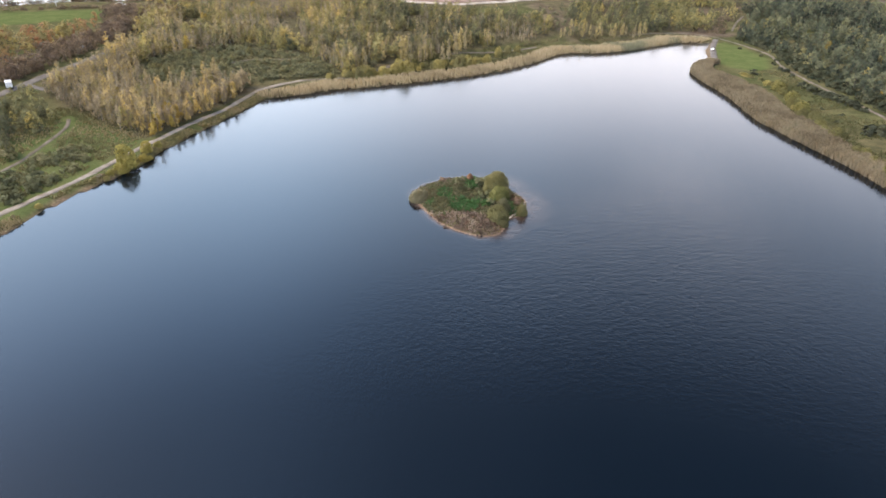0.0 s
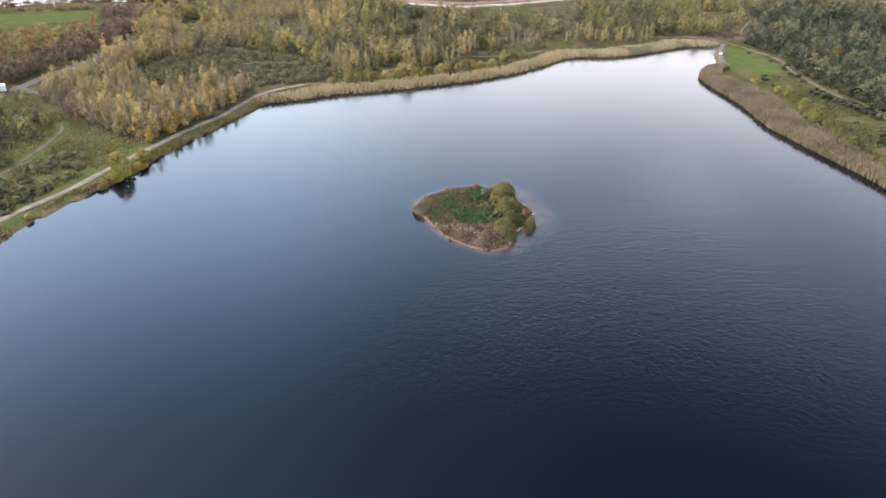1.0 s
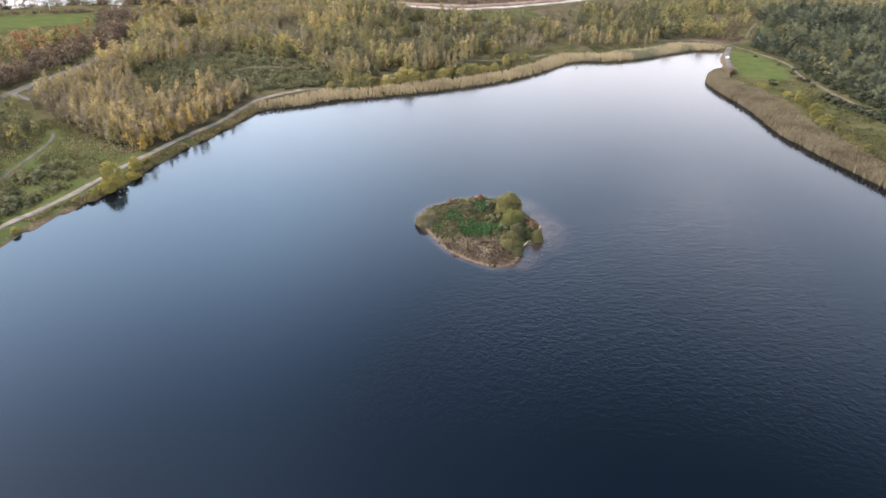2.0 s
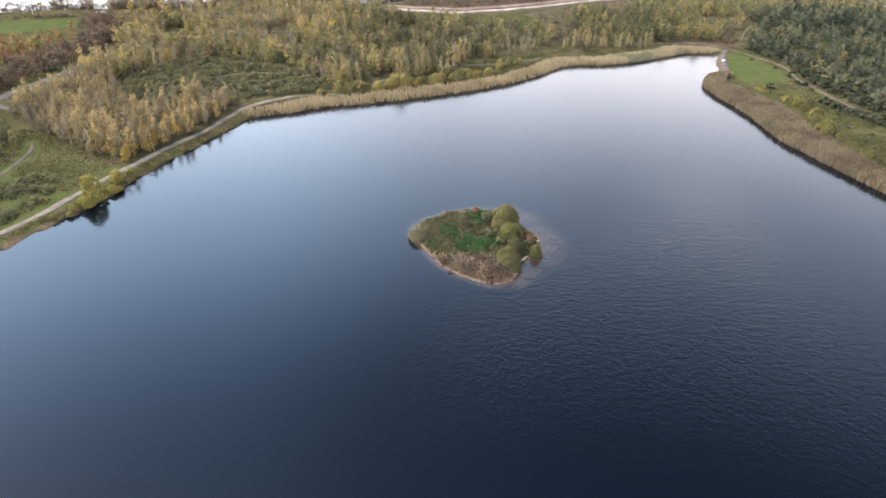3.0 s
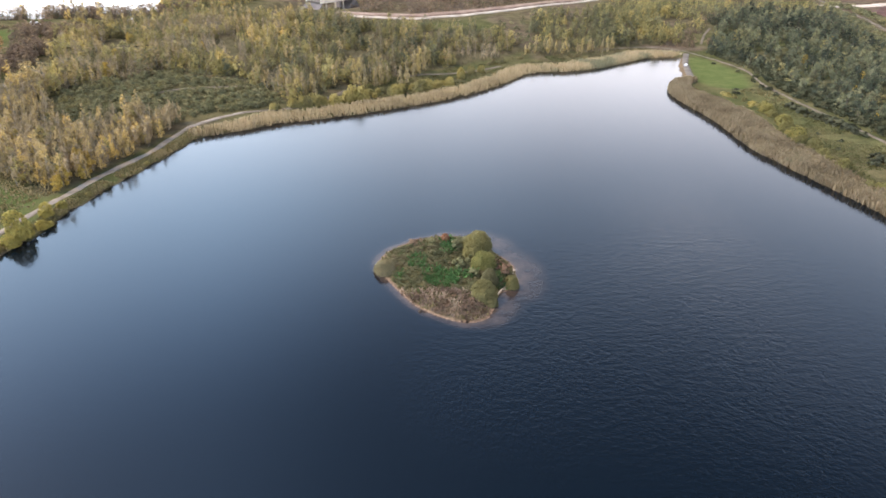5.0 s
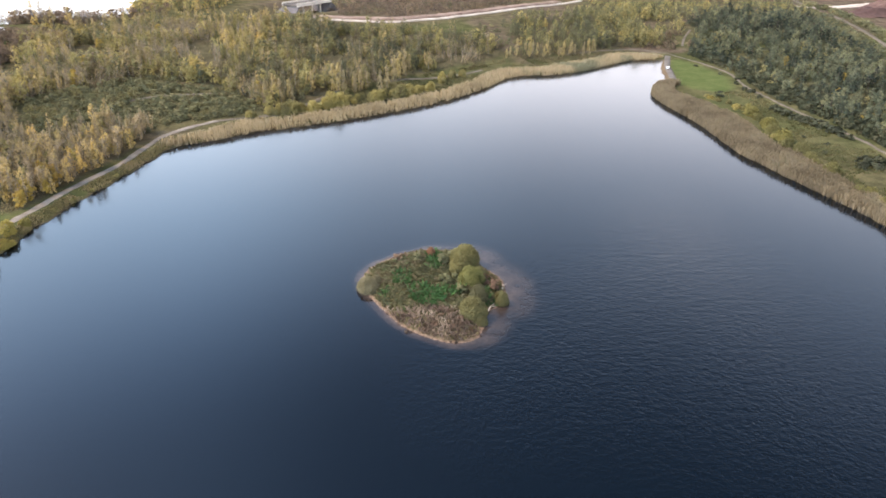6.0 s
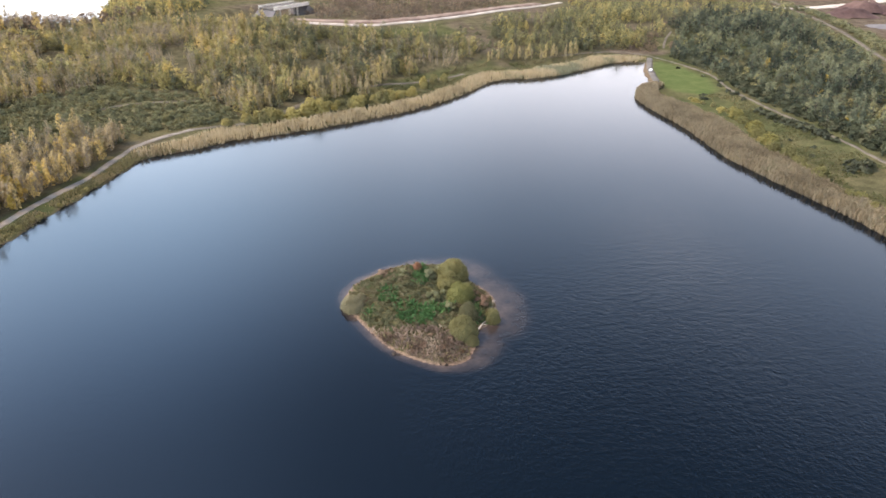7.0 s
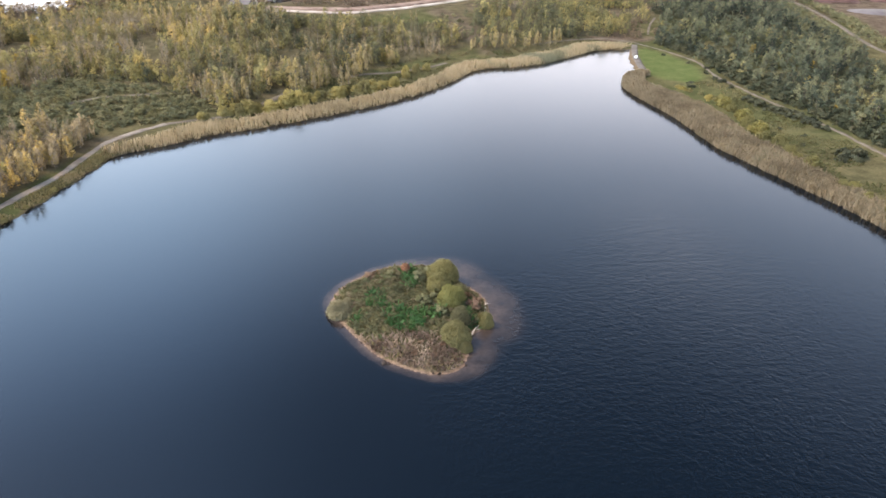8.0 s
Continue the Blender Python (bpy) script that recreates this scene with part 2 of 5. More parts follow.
def water_material():
    m = Nodes("lake_water")
    pos = m.add("NewGeometry").outputs["Position"]
    # wind ripples, weaker where the water lies sheltered
    wide = m.noise(0.012, 2)
    flat = m.add("SeparateXYZ", Vector=pos)
    lee = m.math("SUBTRACT", flat.outputs["X"], m.math("MULTIPLY", m.math("SUBTRACT", flat.outputs["Y"], 118.0), 0.62))
    lee = m.span(m.math("ADD", lee, m.math("MULTIPLY", m.math("SUBTRACT", wide, 0.5), 60.0)), -22.0, 34.0)
    waves = m.add("TexNoise", Vector=m.add("Mapping", Vector=pos, Scale=(1.0, 0.8, 1.0), Rotation=(0, 0, 0.6)).outputs[0], Scale=2.0, Detail=3.0, Roughness=0.62).outputs["Fac"]
    swell = m.noise(0.22, 2)
    chop = m.noise(0.85, 1.5, 0.5)
    height = m.math("ADD", m.math("ADD", waves, m.math("MULTIPLY", chop, 0.8)), m.math("MULTIPLY", swell, 0.15))
    reach = m.math("MULTIPLY", m.span(flat.outputs["Y"], 60.0, 112.0, 0.35, 1.0), m.span(flat.outputs["Y"], 140.0, 250.0, 1.0, 0.15))
    gust = m.math("MULTIPLY", lee, m.math("MULTIPLY", reach, m.span(flat.outputs["X"], 45.0, 85.0, 1.0, 0.3)))
    strength = m.span(gust, 0.0, 1.0, 0.038, 0.23)
    normal = m.add("Bump", Height=height, Strength=strength, Distance=0.35).outputs["Normal"]
    fres = m.add("Fresnel", IOR=1.333, Normal=normal).outputs[0]
    gloss = m.add("BsdfGlossy", Roughness=m.math("ADD", m.span(gust, 0.0, 1.0, 0.1, 0.07), m.span(flat.outputs["Y"], 170.0, 230.0, 0.0, 0.04)), Normal=normal)
    # bed seen through shallow water, painted into the opaque surface's colour
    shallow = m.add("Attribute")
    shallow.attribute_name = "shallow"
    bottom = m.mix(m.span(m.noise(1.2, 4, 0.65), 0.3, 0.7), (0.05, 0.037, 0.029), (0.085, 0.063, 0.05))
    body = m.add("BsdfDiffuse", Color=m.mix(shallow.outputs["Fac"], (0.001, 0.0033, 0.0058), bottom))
    top = m.add("MixShader", Fac=fres)
    m.tree.links.new(body.outputs[0], top.inputs[1])
    m.tree.links.new(gloss.outputs[0], top.inputs[2])
    m.tree.links.new(top.outputs[0], m.out.inputs["Surface"])
    return m.mat


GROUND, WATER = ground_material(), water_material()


# ---- the plan ----
def smooth(a, b, v):
    u = np.clip((np.asarray(v, float) - a) / (b - a), 0, 1)
    return u * u * (3 - 2 * u)


def curve(points, step=2.0, closed=False):
    """A Catmull-Rom line through the points, sampled at about step metres."""
    p = np.array(points, float)
    n = len(p)
    out = []
    for i in range(n if closed else n - 1):
        if closed:
            a, b, c, d = (p[(i + k) % n] for k in (-1, 0, 1, 2))
        else:
            a, b, c, d = p[max(i - 1, 0)], p[i], p[i + 1], p[min(i + 2, n - 1)]
        k = max(2, int(np.linalg.norm(c - b) / step))
        for u in np.arange(k) / k:
            out.append(0.5 * (2 * b + (c - a) * u + (2 * a - 5 * b + 4 * c - d) * u * u + (3 * b - a - 3 * c + d) * u ** 3))
    if not closed:
        out.append(p[-1])
    return np.array(out)


def vnoise(x, y, size, seed=0):
    """Value noise, 0 to 1, with cells of that size in metres."""
    x, y = np.asarray(x, float) / size + seed * 17.3, np.asarray(y, float) / size - seed * 9.1
    i, j = np.floor(x), np.floor(y)
    u, v = x - i, y - j
    u, v = u * u * (3 - 2 * u), v * v * (3 - 2 * v)
    h = lambda a, b: np.modf(np.abs(np.sin(a * 127.1 + b * 311.7 + seed * 74.7) * 43758.5453))[0]
    return (h(i, j) * (1 - u) + h(i + 1, j) * u) * (1 - v) + (h(i, j + 1) * (1 - u) + h(i + 1, j + 1) * u) * v


def signed(x, y, line):
    """Distance to a closed line, positive outside."""
    x, y = np.atleast_1d(np.asarray(x, float)), np.atleast_1d(np.asarray(y, float))
    shape = x.shape
    x, y = x.ravel(), y.ravel()
    best, inside = np.full(x.size, 1e12), np.zeros(x.size, bool)
    for (ax, ay), (bx, by) in zip(line, np.roll(line, -1, 0)):
        dx, dy = bx - ax, by - ay
        u = np.clip(((x - ax) * dx + (y - ay) * dy) / (dx * dx + dy * dy + 1e-12), 0, 1)
        best = np.minimum(best, (x - ax - u * dx) ** 2 + (y - ay - u * dy) ** 2)
        if dy:
            inside ^= ((ay > y) != (by > y)) & (x < (y - ay) / dy * dx + ax)
    return (np.sqrt(best) * np.where(inside, -1, 1)).reshape(shape)


WEST = [(-110, -30), (-100, 60), (-97, 95), (-94, 113), (-92, 127), (-88, 140), (-85, 152), (-84, 165), (-81, 180), (-78, 192), (-75, 206), (-73, 216)]
NORTH = [(-70, 218.5), (-62, 224), (-51, 232.5), (-40, 238), (-28, 245), (-15, 253.5), (-2, 263), (12, 276), (26, 294), (35, 309), (45, 315),
         (56, 317), (70, 325), (82, 335), (92, 344), (100, 350.5), (115, 353.5)]
INLET = [(116, 351), (110, 335), (106, 318), (103.5, 307)]
EAST = [(99, 303), (94, 295), (90.5, 284), (91, 270), (93, 258), (94.5, 247), (95, 232), (95.5, 217), (98, 207), (100, 199), (103, 188),
        (106, 177), (108, 167), (112, 140), (118, 90), (125, 20)]
SOUTH = [(110, -70), (30, -130), (-60, -110)]
LAKE = curve(WEST + NORTH + INLET + EAST + SOUTH, 2.5, True)
ISLAND = curve([(-12.2, 139), (-9, 132.5), (-4, 125.4), (1.5, 121.7), (5, 121), (8, 122), (9.6, 125.5), (10.4, 130), (14, 133.5), (15, 138.5),
                (14, 143), (11, 147.5), (9.5, 152), (3.5, 154), (-1, 154), (-6.5, 151), (-10.6, 147), (-12.4, 143)], 0.8, True)
FARLAKE = curve([(-420, 330), (-300, 372), (-262, 404), (-232, 418), (-206, 428), (-186, 429), (-172, 443), (-183, 480), (-203, 535), (-260, 760), (-500, 700)], 8, True)
LAWN = np.array([(117, 349), (124, 352), (130, 338), (131, 310), (126, 292), (117, 286), (109, 293), (107, 306), (112, 325)], float)
FIELD = np.array([(-268, 292), (-228, 303), (-209, 317), (-192, 342), (-204, 366), (-236, 342), (-285, 322)], float)
QUARRY_PIT = np.array([(292, 540), (290, 505), (284, 455), (262, 388), (240, 330), (420, 300), (520, 480), (470, 640), (330, 620)], float)

WOOD_WEST = [(-100, 174), (-92, 173.5), (-88.6, 186), (-86.5, 198), (-84.5, 212), (-84.5, 221), (-94, 229), (-103, 226), (-109, 216), (-119, 220), (-124, 234), (-134, 246), (-143, 240), (-146, 206), (-137, 195), (-124, 187), (-113, 180.5)]
WOOD_WEST_EDGE = [(-170, 118), (-126, 126), (-119, 142), (-118.5, 156), (-120.5, 168), (-125.5, 180), (-137, 188), (-146, 198), (-170, 198)]
SCRUB = [(-121, 222), (-109, 218), (-103, 228), (-94, 231), (-84, 224), (-82, 232), (-74, 237), (-60, 248), (-54, 252), (-62, 264), (-70, 274), (-88, 280), (-101, 284), (-113, 275), (-126, 258), (-130, 248), (-124, 237)]
WOOD_MID = [(-150, 240), (-133, 240), (-125, 258), (-112, 274), (-101, 283), (-88, 278), (-74, 274), (-62, 262), (-52, 254), (-40, 262), (-28, 276), (-14, 296), (10, 318), (24, 334), (38, 348), (38, 362), (26, 386), (-10, 384), (-45, 386), (-62, 402), (-84, 402), (-115, 412), (-140, 410), (-170, 385), (-170, 330), (-156, 290)]
WOOD_NORTH = [(46, 345), (70, 358), (98, 374), (128, 382), (140, 420), (150, 470), (112, 466), (85, 445), (60, 423), (43, 402), (50, 375)]
WOOD_EAST = [(139, 180), (170, 190), (190, 250), (207, 313), (220, 360), (230, 402), (243, 456), (200, 480), (150, 420), (143, 385), (133, 366), (138, 330), (139, 290), (137, 270), (141, 225)]
HEDGE_WEST = [(-162, 175), (-159, 210), (-158, 240), (-158, 280), (-166, 312), (-178, 322), (-180, 310), (-174, 286), (-170, 240), (-172, 180)]
AUTUMN_WEST = [(-172, 180), (-172, 240), (-176, 280), (-180, 308), (-190, 287), (-206, 274), (-240, 258), (-225, 225), (-195, 185)]


def heights(x, y):
    x, y = np.asarray(x, float), np.asarray(y, float)
    d, di, df = signed(x, y, LAKE), -signed(x, y, ISLAND), signed(x, y, FARLAKE)
    land = 0.08 + 0.55 * smooth(0, 3.5, d) + 3.4 * smooth(6, 75, d) + 1.2 * (vnoise(x, y, 45, 1) - 0.5) * smooth(12, 60, d) + 0.25 * (vnoise(x, y, 9, 2) - 0.5) * smooth(3, 15, d)
    land = land + 3.0 * smooth(330, 430, y) * smooth(-160, -60, x) * smooth(20, 90, d)
    land = land - 4.5 * smooth(26, 12, np.abs((x + 70.5) * 0.86 - (y - 466) * 0.51)) * smooth(432, 448, y) * smooth(512, 492, y)
    land = np.where(df > 0, land * smooth(-4, 40, df) + 0.15, -0.6)
    around = np.arctan2(y - 138, x - 2)
    wide = 1.5 + 4.2 * smooth(-0.2, 0.95, np.cos(around - 0.15))
    bed = -0.08 - 2.4 * smooth(0, 14, -d)
    shoal = -0.04 - 0.45 * np.clip(-di / wide, 0, 1) - 2.2 * smooth(0.8, 2.0, -di / wide)
    bed = np.where(di > 0, 0.04 + 0.95 * smooth(0, 5, di) + 0.3 * (vnoise(x, y, 3, 3) - 0.5) * smooth(0, 2, di), np.maximum(bed - 0.2, shoal))
    return np.where(d > 0, land, bed)


def z_at(x, y):
    return float(heights(np.array([x]), np.array([y]))[0])


# ---- building helpers ----
def raw_mesh(name, verts, quads, mats, slot=None, tint=None):
    """A mesh from arrays of corners and four-sided faces."""
    me = bpy.data.meshes.new(name)
    verts, quads = np.asarray(verts, np.float32), np.asarray(quads, np.int32)
    me.vertices.add(len(verts))
    me.vertices.foreach_set("co", verts.ravel())
    me.loops.add(quads.size)
    me.loops.foreach_set("vertex_index", quads.ravel())
    me.polygons.add(len(quads))
    me.polygons.foreach_set("loop_start", np.arange(0, quads.size, 4, dtype=np.int32))
    for m in mats:
        me.materials.append(m)
    if slot is not None:
        me.polygons.foreach_set("material_index", np.asarray(slot, np.int32))
    me.update(calc_edges=True)
    if tint is not None:
        me.attributes.new("tint", "FLOAT", "POINT").data.foreach_set("value", np.asarray(tint, np.float32))
    me.validate()
    return me


def part(name, bm, material, parent=None, label=""):
    me = bpy.data.meshes.new(name)
    bmesh.ops.recalc_face_normals(bm, faces=bm.faces)
    bm.to_mesh(me)
    bm.free()
    me.materials.append(material)
    ob = new(name, me)
    ob.parent = parent
    return tagged(ob, label)


def box(bm, size, at=(0, 0, 0), turn=0.0, bevel=0.0):
    m = Matrix.Translation(at) @ Matrix.Rotation(turn, 4, "Z") @ Matrix.Diagonal((*size, 1))
    made = bmesh.ops.create_cube(bm, size=1, matrix=m)["verts"]
    if bevel:
        edges = list({e for v in made for e in v.link_edges})
        bmesh.ops.bevel(bm, geom=edges, offset=bevel, segments=2, affect="EDGES")
    return bm


def tube(path, radii, sides=5):
    """Corners and faces of a tapered tube along the path."""
    path = np.asarray(path, float)
    v, f = [], []
    for i, (p, r) in enumerate(zip(path, radii)):
        way = path[min(i + 1, len(path) - 1)] - path[max(i - 1, 0)]
        way = way / (np.linalg.norm(way) + 1e-9)
        a = np.cross(way, (0.3, 1, 0.2))
        a /= np.linalg.norm(a) + 1e-9
        b = np.cross(way, a)
        for k in range(sides):
            w = 2 * math.pi * k / sides
            v.append(p + r * (math.cos(w) * a + math.sin(w) * b))
    for i in range(len(path) - 1):
        for k in range(sides):
            n = (k + 1) % sides
            f.append((i * sides + k, i * sides + n, (i + 1) * sides + n, (i + 1) * sides + k))
    return np.array(v), np.array(f)


def join(chunks):
    vs, fs, n = [], [], 0
    for v, f in chunks:
        vs.append(v)
        fs.append(f + n)
        n += len(v)
    return np.concatenate(vs), np.concatenate(fs)


# ---- ground and water ----
def lines(*spans):
    out = []
    for a, b, step in spans:
        out.append(np.arange(a, b, step))
    return np.unique(np.concatenate(out + [np.array([spans[-1][1]])]).round(3))


def build_ground():
    gx = np.concatenate((-np.geomspace(3500, 340, 9), lines((-320, -130, 4), (-130, -60, 2.2), (-60, -24, 3), (-24, -16, 0.8), (-16, 24, 0.5), (24, 28, 0.8), (28, 84, 3), (84, 140, 2), (140, 400, 4)), np.geomspace(430, 3500, 9)))
    gy = np.concatenate((-np.geomspace(3500, 170, 9), lines((-150, 90, 8), (90, 112, 2.2), (112, 116, 0.8), (116, 160, 0.4), (160, 164, 0.8), (164, 380, 2.5), (380, 560, 4)), np.geomspace(590, 3500, 10)))
    x, y = np.meshgrid(gx, gy)
    z = heights(x, y)
    nx, ny = len(gx), len(gy)
    i = np.arange(nx * ny).reshape(ny, nx)
    quads = np.stack((i[:-1, :-1], i[:-1, 1:], i[1:, 1:], i[1:, :-1]), -1).reshape(-1, 4)
    me = raw_mesh("ground", np.stack((x, y, z), -1).reshape(-1, 3), quads, [GROUND])
    d, di = signed(x, y, LAKE), -signed(x, y, ISLAND)
    ragged = 6 * (vnoise(x, y, 6, 5) - 0.5)
    lawn = np.maximum(smooth(2, -2, signed(x, y, LAWN) + 0.3 * ragged), smooth(2, -2, signed(x, y, FIELD)))
    west_green = smooth(9, 5, d) * smooth(-60, -80, x) * smooth(95, 110, y) * smooth(168, 150, y) * 0.8
    mown = np.array([(-122, 181), (-112, 177), (-98, 171), (-93, 167), (-91.5, 156), (-99, 160.5), (-110, 167), (-120, 174)], float)
    west_green = np.maximum(west_green, 1.0 * smooth(1.5, -1.5, signed(x, y, mown) + 0.3 * ragged))
    pasture = np.array([(-128, 112), (-96, 112), (-90, 150), (-91, 168), (-112, 178), (-126, 184)], float)
    west_green = np.maximum(west_green, 0.85 * smooth(2, -2, signed(x, y, pasture) + ragged) * smooth(0.1, 0.45, vnoise(x, y, 9, 12)))
    lawn = np.maximum(lawn, west_green)
    slope = 0.8 * smooth(12, 5, np.hypot((x - 41 + (y - 375) * 0.2) * 0.9, (y - 375) * 0.22) + ragged)
    spit = smooth(9, 4, np.hypot((x - 118) * 0.4, y - 372) + ragged)
    bare = np.clip(slope + spit + (0.35 + 0.6 * smooth(0.4, 0.7, vnoise(x, y, 22, 8))) * smooth(395, 425, y) * smooth(-130, -90, x), 0, 1)
    bare = np.maximum(bare, smooth(3, -3, signed(x, y, QUARRY_PIT)))
    for wood in (WOOD_WEST, WOOD_MID, WOOD_NORTH):
        bare = np.maximum(bare, 0.45 * smooth(2, -3, signed(x, y, np.array(wood, float)) + ragged))
    bare = np.maximum(bare, 0.6 * smooth(7, 9, d) * smooth(17, 13, d) * smooth(-66, -72, x) * smooth(166, 172, y) * smooth(234, 226, y))
    herbs = smooth(131, 126, y + 0.25 * x + ragged * 0.3) * smooth(0.0, 1.5, di)
    bare = np.maximum(bare, herbs * 0.8)
    beach = 0.75 * smooth(1.5, 0.5, d + 0.12 * ragged) * smooth(-70, -85, x) * smooth(149, 142, y)
    slip = smooth(4.5, 3, d) * smooth(100, 104, x) * smooth(304, 309, y) * smooth(356, 350, y)
    rim = smooth(1.5, 0.3, di + 0.15 * ragged)
    sand = np.where(d > 0, np.maximum(beach, slip * 0.6), rim)
    depth = -z
    silt_dim = np.where(d > 0, 0, np.where(di > -14, smooth(0.1, 1.0, depth) ** 0.8, smooth(0.0, 0.5, depth)))
    cover = np.stack((lawn, bare, sand, np.ones_like(x)), -1).reshape(-1, 4).astype(np.float32)
    me.attributes.new("cover", "FLOAT_COLOR", "POINT").data.foreach_set("color", cover.ravel())
    me.attributes.new("silt_dim", "FLOAT", "POINT").data.foreach_set("value", silt_dim.ravel().astype(np.float32))
    me.polygons.foreach_set("use_smooth", np.ones(len(me.polygons), bool))
    tagged(new("ground", me), "rough olive pasture with lawn, bare earth and shingle shore", "ground", kind="structure")


def build_water():
    for name, lo, hi, label in (("water", (-135, -150), (150, 362), "dark blue lake with wind ripples round a small island"),
                                ("water_far", (-520, 330), (-125, 780), "pale distant lake behind a belt of trees")):
        if name == "water":
            gx, gy = lines((lo[0], -20, 11.5), (-20, 27, 0.45), (27, hi[0], 12.3)), lines((lo[1], 112, 13.1), (112, 163, 0.45), (163, hi[1], 13.3))
        else:
            gx, gy = np.linspace(lo[0], hi[0], 12), np.linspace(lo[1], hi[1], 12)
        x, y = np.meshgrid(gx, gy)
        i = np.arange(x.size).reshape(x.shape)
        quads = np.stack((i[:-1, :-1], i[:-1, 1:], i[1:, 1:], i[1:, :-1]), -1).reshape(-1, 4)
        me = raw_mesh(name, np.stack((x, y, 0 * x), -1).reshape(-1, 3), quads, [WATER])
        # share of painted bed colour, fading with depth round the island
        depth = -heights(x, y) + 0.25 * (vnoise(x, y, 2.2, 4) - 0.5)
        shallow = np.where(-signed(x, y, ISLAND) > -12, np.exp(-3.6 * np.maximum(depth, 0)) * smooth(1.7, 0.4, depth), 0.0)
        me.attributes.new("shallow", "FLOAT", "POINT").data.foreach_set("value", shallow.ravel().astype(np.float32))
        tagged(new(name, me), label, "lake", kind="structure")


build_ground()
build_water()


# ---- paths and roads ----
def ribbon(name, points, width, material, label, category="path", lift=0.07, rag=0.25, seed=1):
    """A path laid on the ground, a little proud of it, with uneven edges."""
    c = curve(points, 1.5)
    way = np.gradient(c, axis=0)
    way /= np.linalg.norm(way, axis=1)[:, None] + 1e-9
    side = np.stack((-way[:, 1], way[:, 0]), -1)
    rows = []
    for k, s in enumerate((-1.12, -1.0, -0.5, 0.0, 0.5, 1.0, 1.12)):
        wob = rag * (vnoise(c[:, 0], c[:, 1], 2.5, seed + k) - 0.5) * (abs(s) > 0.9)
        p = c + side * (s * width / 2 + np.sign(s) * wob)[:, None]
        z = heights(p[:, 0], p[:, 1]) + (lift + 0.03 * (1 - s * s) if abs(s) < 1.05 else -0.15)
        rows.append(np.column_stack((p, z)))
    v = np.stack(rows, 1)
    n, k = v.shape[:2]
    i = np.arange(n * k).reshape(n, k)
    quads = np.stack((i[:-1, :-1], i[:-1, 1:], i[1:, 1:], i[1:, :-1]), -1).reshape(-1, 4)[:, ::-1]
    return tagged(new(name, raw_mesh(name, v.reshape(-1, 3), quads, [material])), label, category, kind="structure")


LAKE_PATH = [(-106, 95), (-100, 117), (-96, 131), (-93.5, 141), (-92, 152), (-90, 163.5), (-87.5, 176), (-84.5, 188), (-81, 200), (-79.5, 213), (-77.5, 225), (-73, 232), (-66, 240)]
EAST_PATH = [(112, 373), (120, 368), (124, 364), (131, 346), (135, 320), (133, 304), (131.5, 291), (131.5, 270), (134, 247), (136, 225), (137, 205), (139, 180), (141, 150)]
ribbon("path", LAKE_PATH, 1.8, GRAVEL, "grey gravel lakeside path along the bank", rag=0.8)
ribbon("path_meadow", [(-119, 112), (-114.5, 139), (-115, 155), (-117.5, 171), (-120.5, 178)], 1.1, EARTH_TRACK, "worn earth track across the rough meadow", lift=0.05)
ribbon("path_reeds", [(-66, 240), (-58, 244.5), (-50, 247.6), (-45, 250)], 1.6, EARTH_TRACK, "tawny worn strip behind the reeds", lift=0.08)
ribbon("path_east", EAST_PATH, 1.25, EARTH_TRACK, "pale gravel path between rough grass and woodland", rag=0.9)
ribbon("path_scrub", [(-104, 250), (-98, 256), (-92, 261), (-84, 264.5), (-71, 270)], 1.6, EARTH_TRACK, "pale earth track through the dark scrub", lift=0.1)
ribbon("path_clearing", [(-44, 254), (-39, 263), (-34, 273), (-31, 281)], 2.2, EARTH_TRACK, "earth track into the poplar trees", lift=0.1)
ribbon("path_north", [(-14, 293), (-9, 297), (2, 301.5), (14, 309), (26, 320)], 1.6, EARTH_TRACK, "pale track through the olive meadow", lift=0.1)
ribbon("path_inlet", [(70, 356), (84, 365), (98, 371), (112, 373)], 1.8, EARTH_TRACK, "tawny track behind the inlet reeds", lift=0.1)
ribbon("path_wood", [(136, 380), (140, 390), (144, 398), (150, 408)], 1.2, EARTH_TRACK, "pale track climbing into the wood", lift=0.1)
ribbon("road_west", [(-150, 150), (-153, 180), (-153.5, 200), (-153, 217), (-152, 239), (-151, 265), (-152, 285), (-156, 320)], 3.6, ASPHALT, "grey asphalt road between hedge and wood", "road", 0.12, 0.2)
ribbon("road_spur", [(-153, 208), (-148, 205), (-143, 203)], 2.2, ASPHALT, "grey access lane off the road", "road", 0.12, 0.2)
ribbon("road_haul", [(-62, 412.5), (-52, 411), (-21, 407), (-3, 414), (13, 422), (30, 438), (49, 456), (69, 476), (97, 501), (112, 517)], 3.4, HAULROAD, "chalk-white haul road beyond the wood", "road", 0.5, 0.5)
ribbon("road_verge", [(-60, 417), (-21, 413.5), (-4, 420.5), (10, 428.5), (27, 444), (46, 462), (66, 482), (94, 507)], 7.0, BANK_EARTH, "bare red-brown bank behind the haul road", "bank", 1.1, 1.5)
ribbon("road_quarry", [(280, 545), (273, 508), (259, 447), (248, 400), (233, 347), (224, 310), (218, 270)], 2.4, EARTH_TRACK, "pale track between dark hedges by the quarry", "road", 0.2, 0.4)


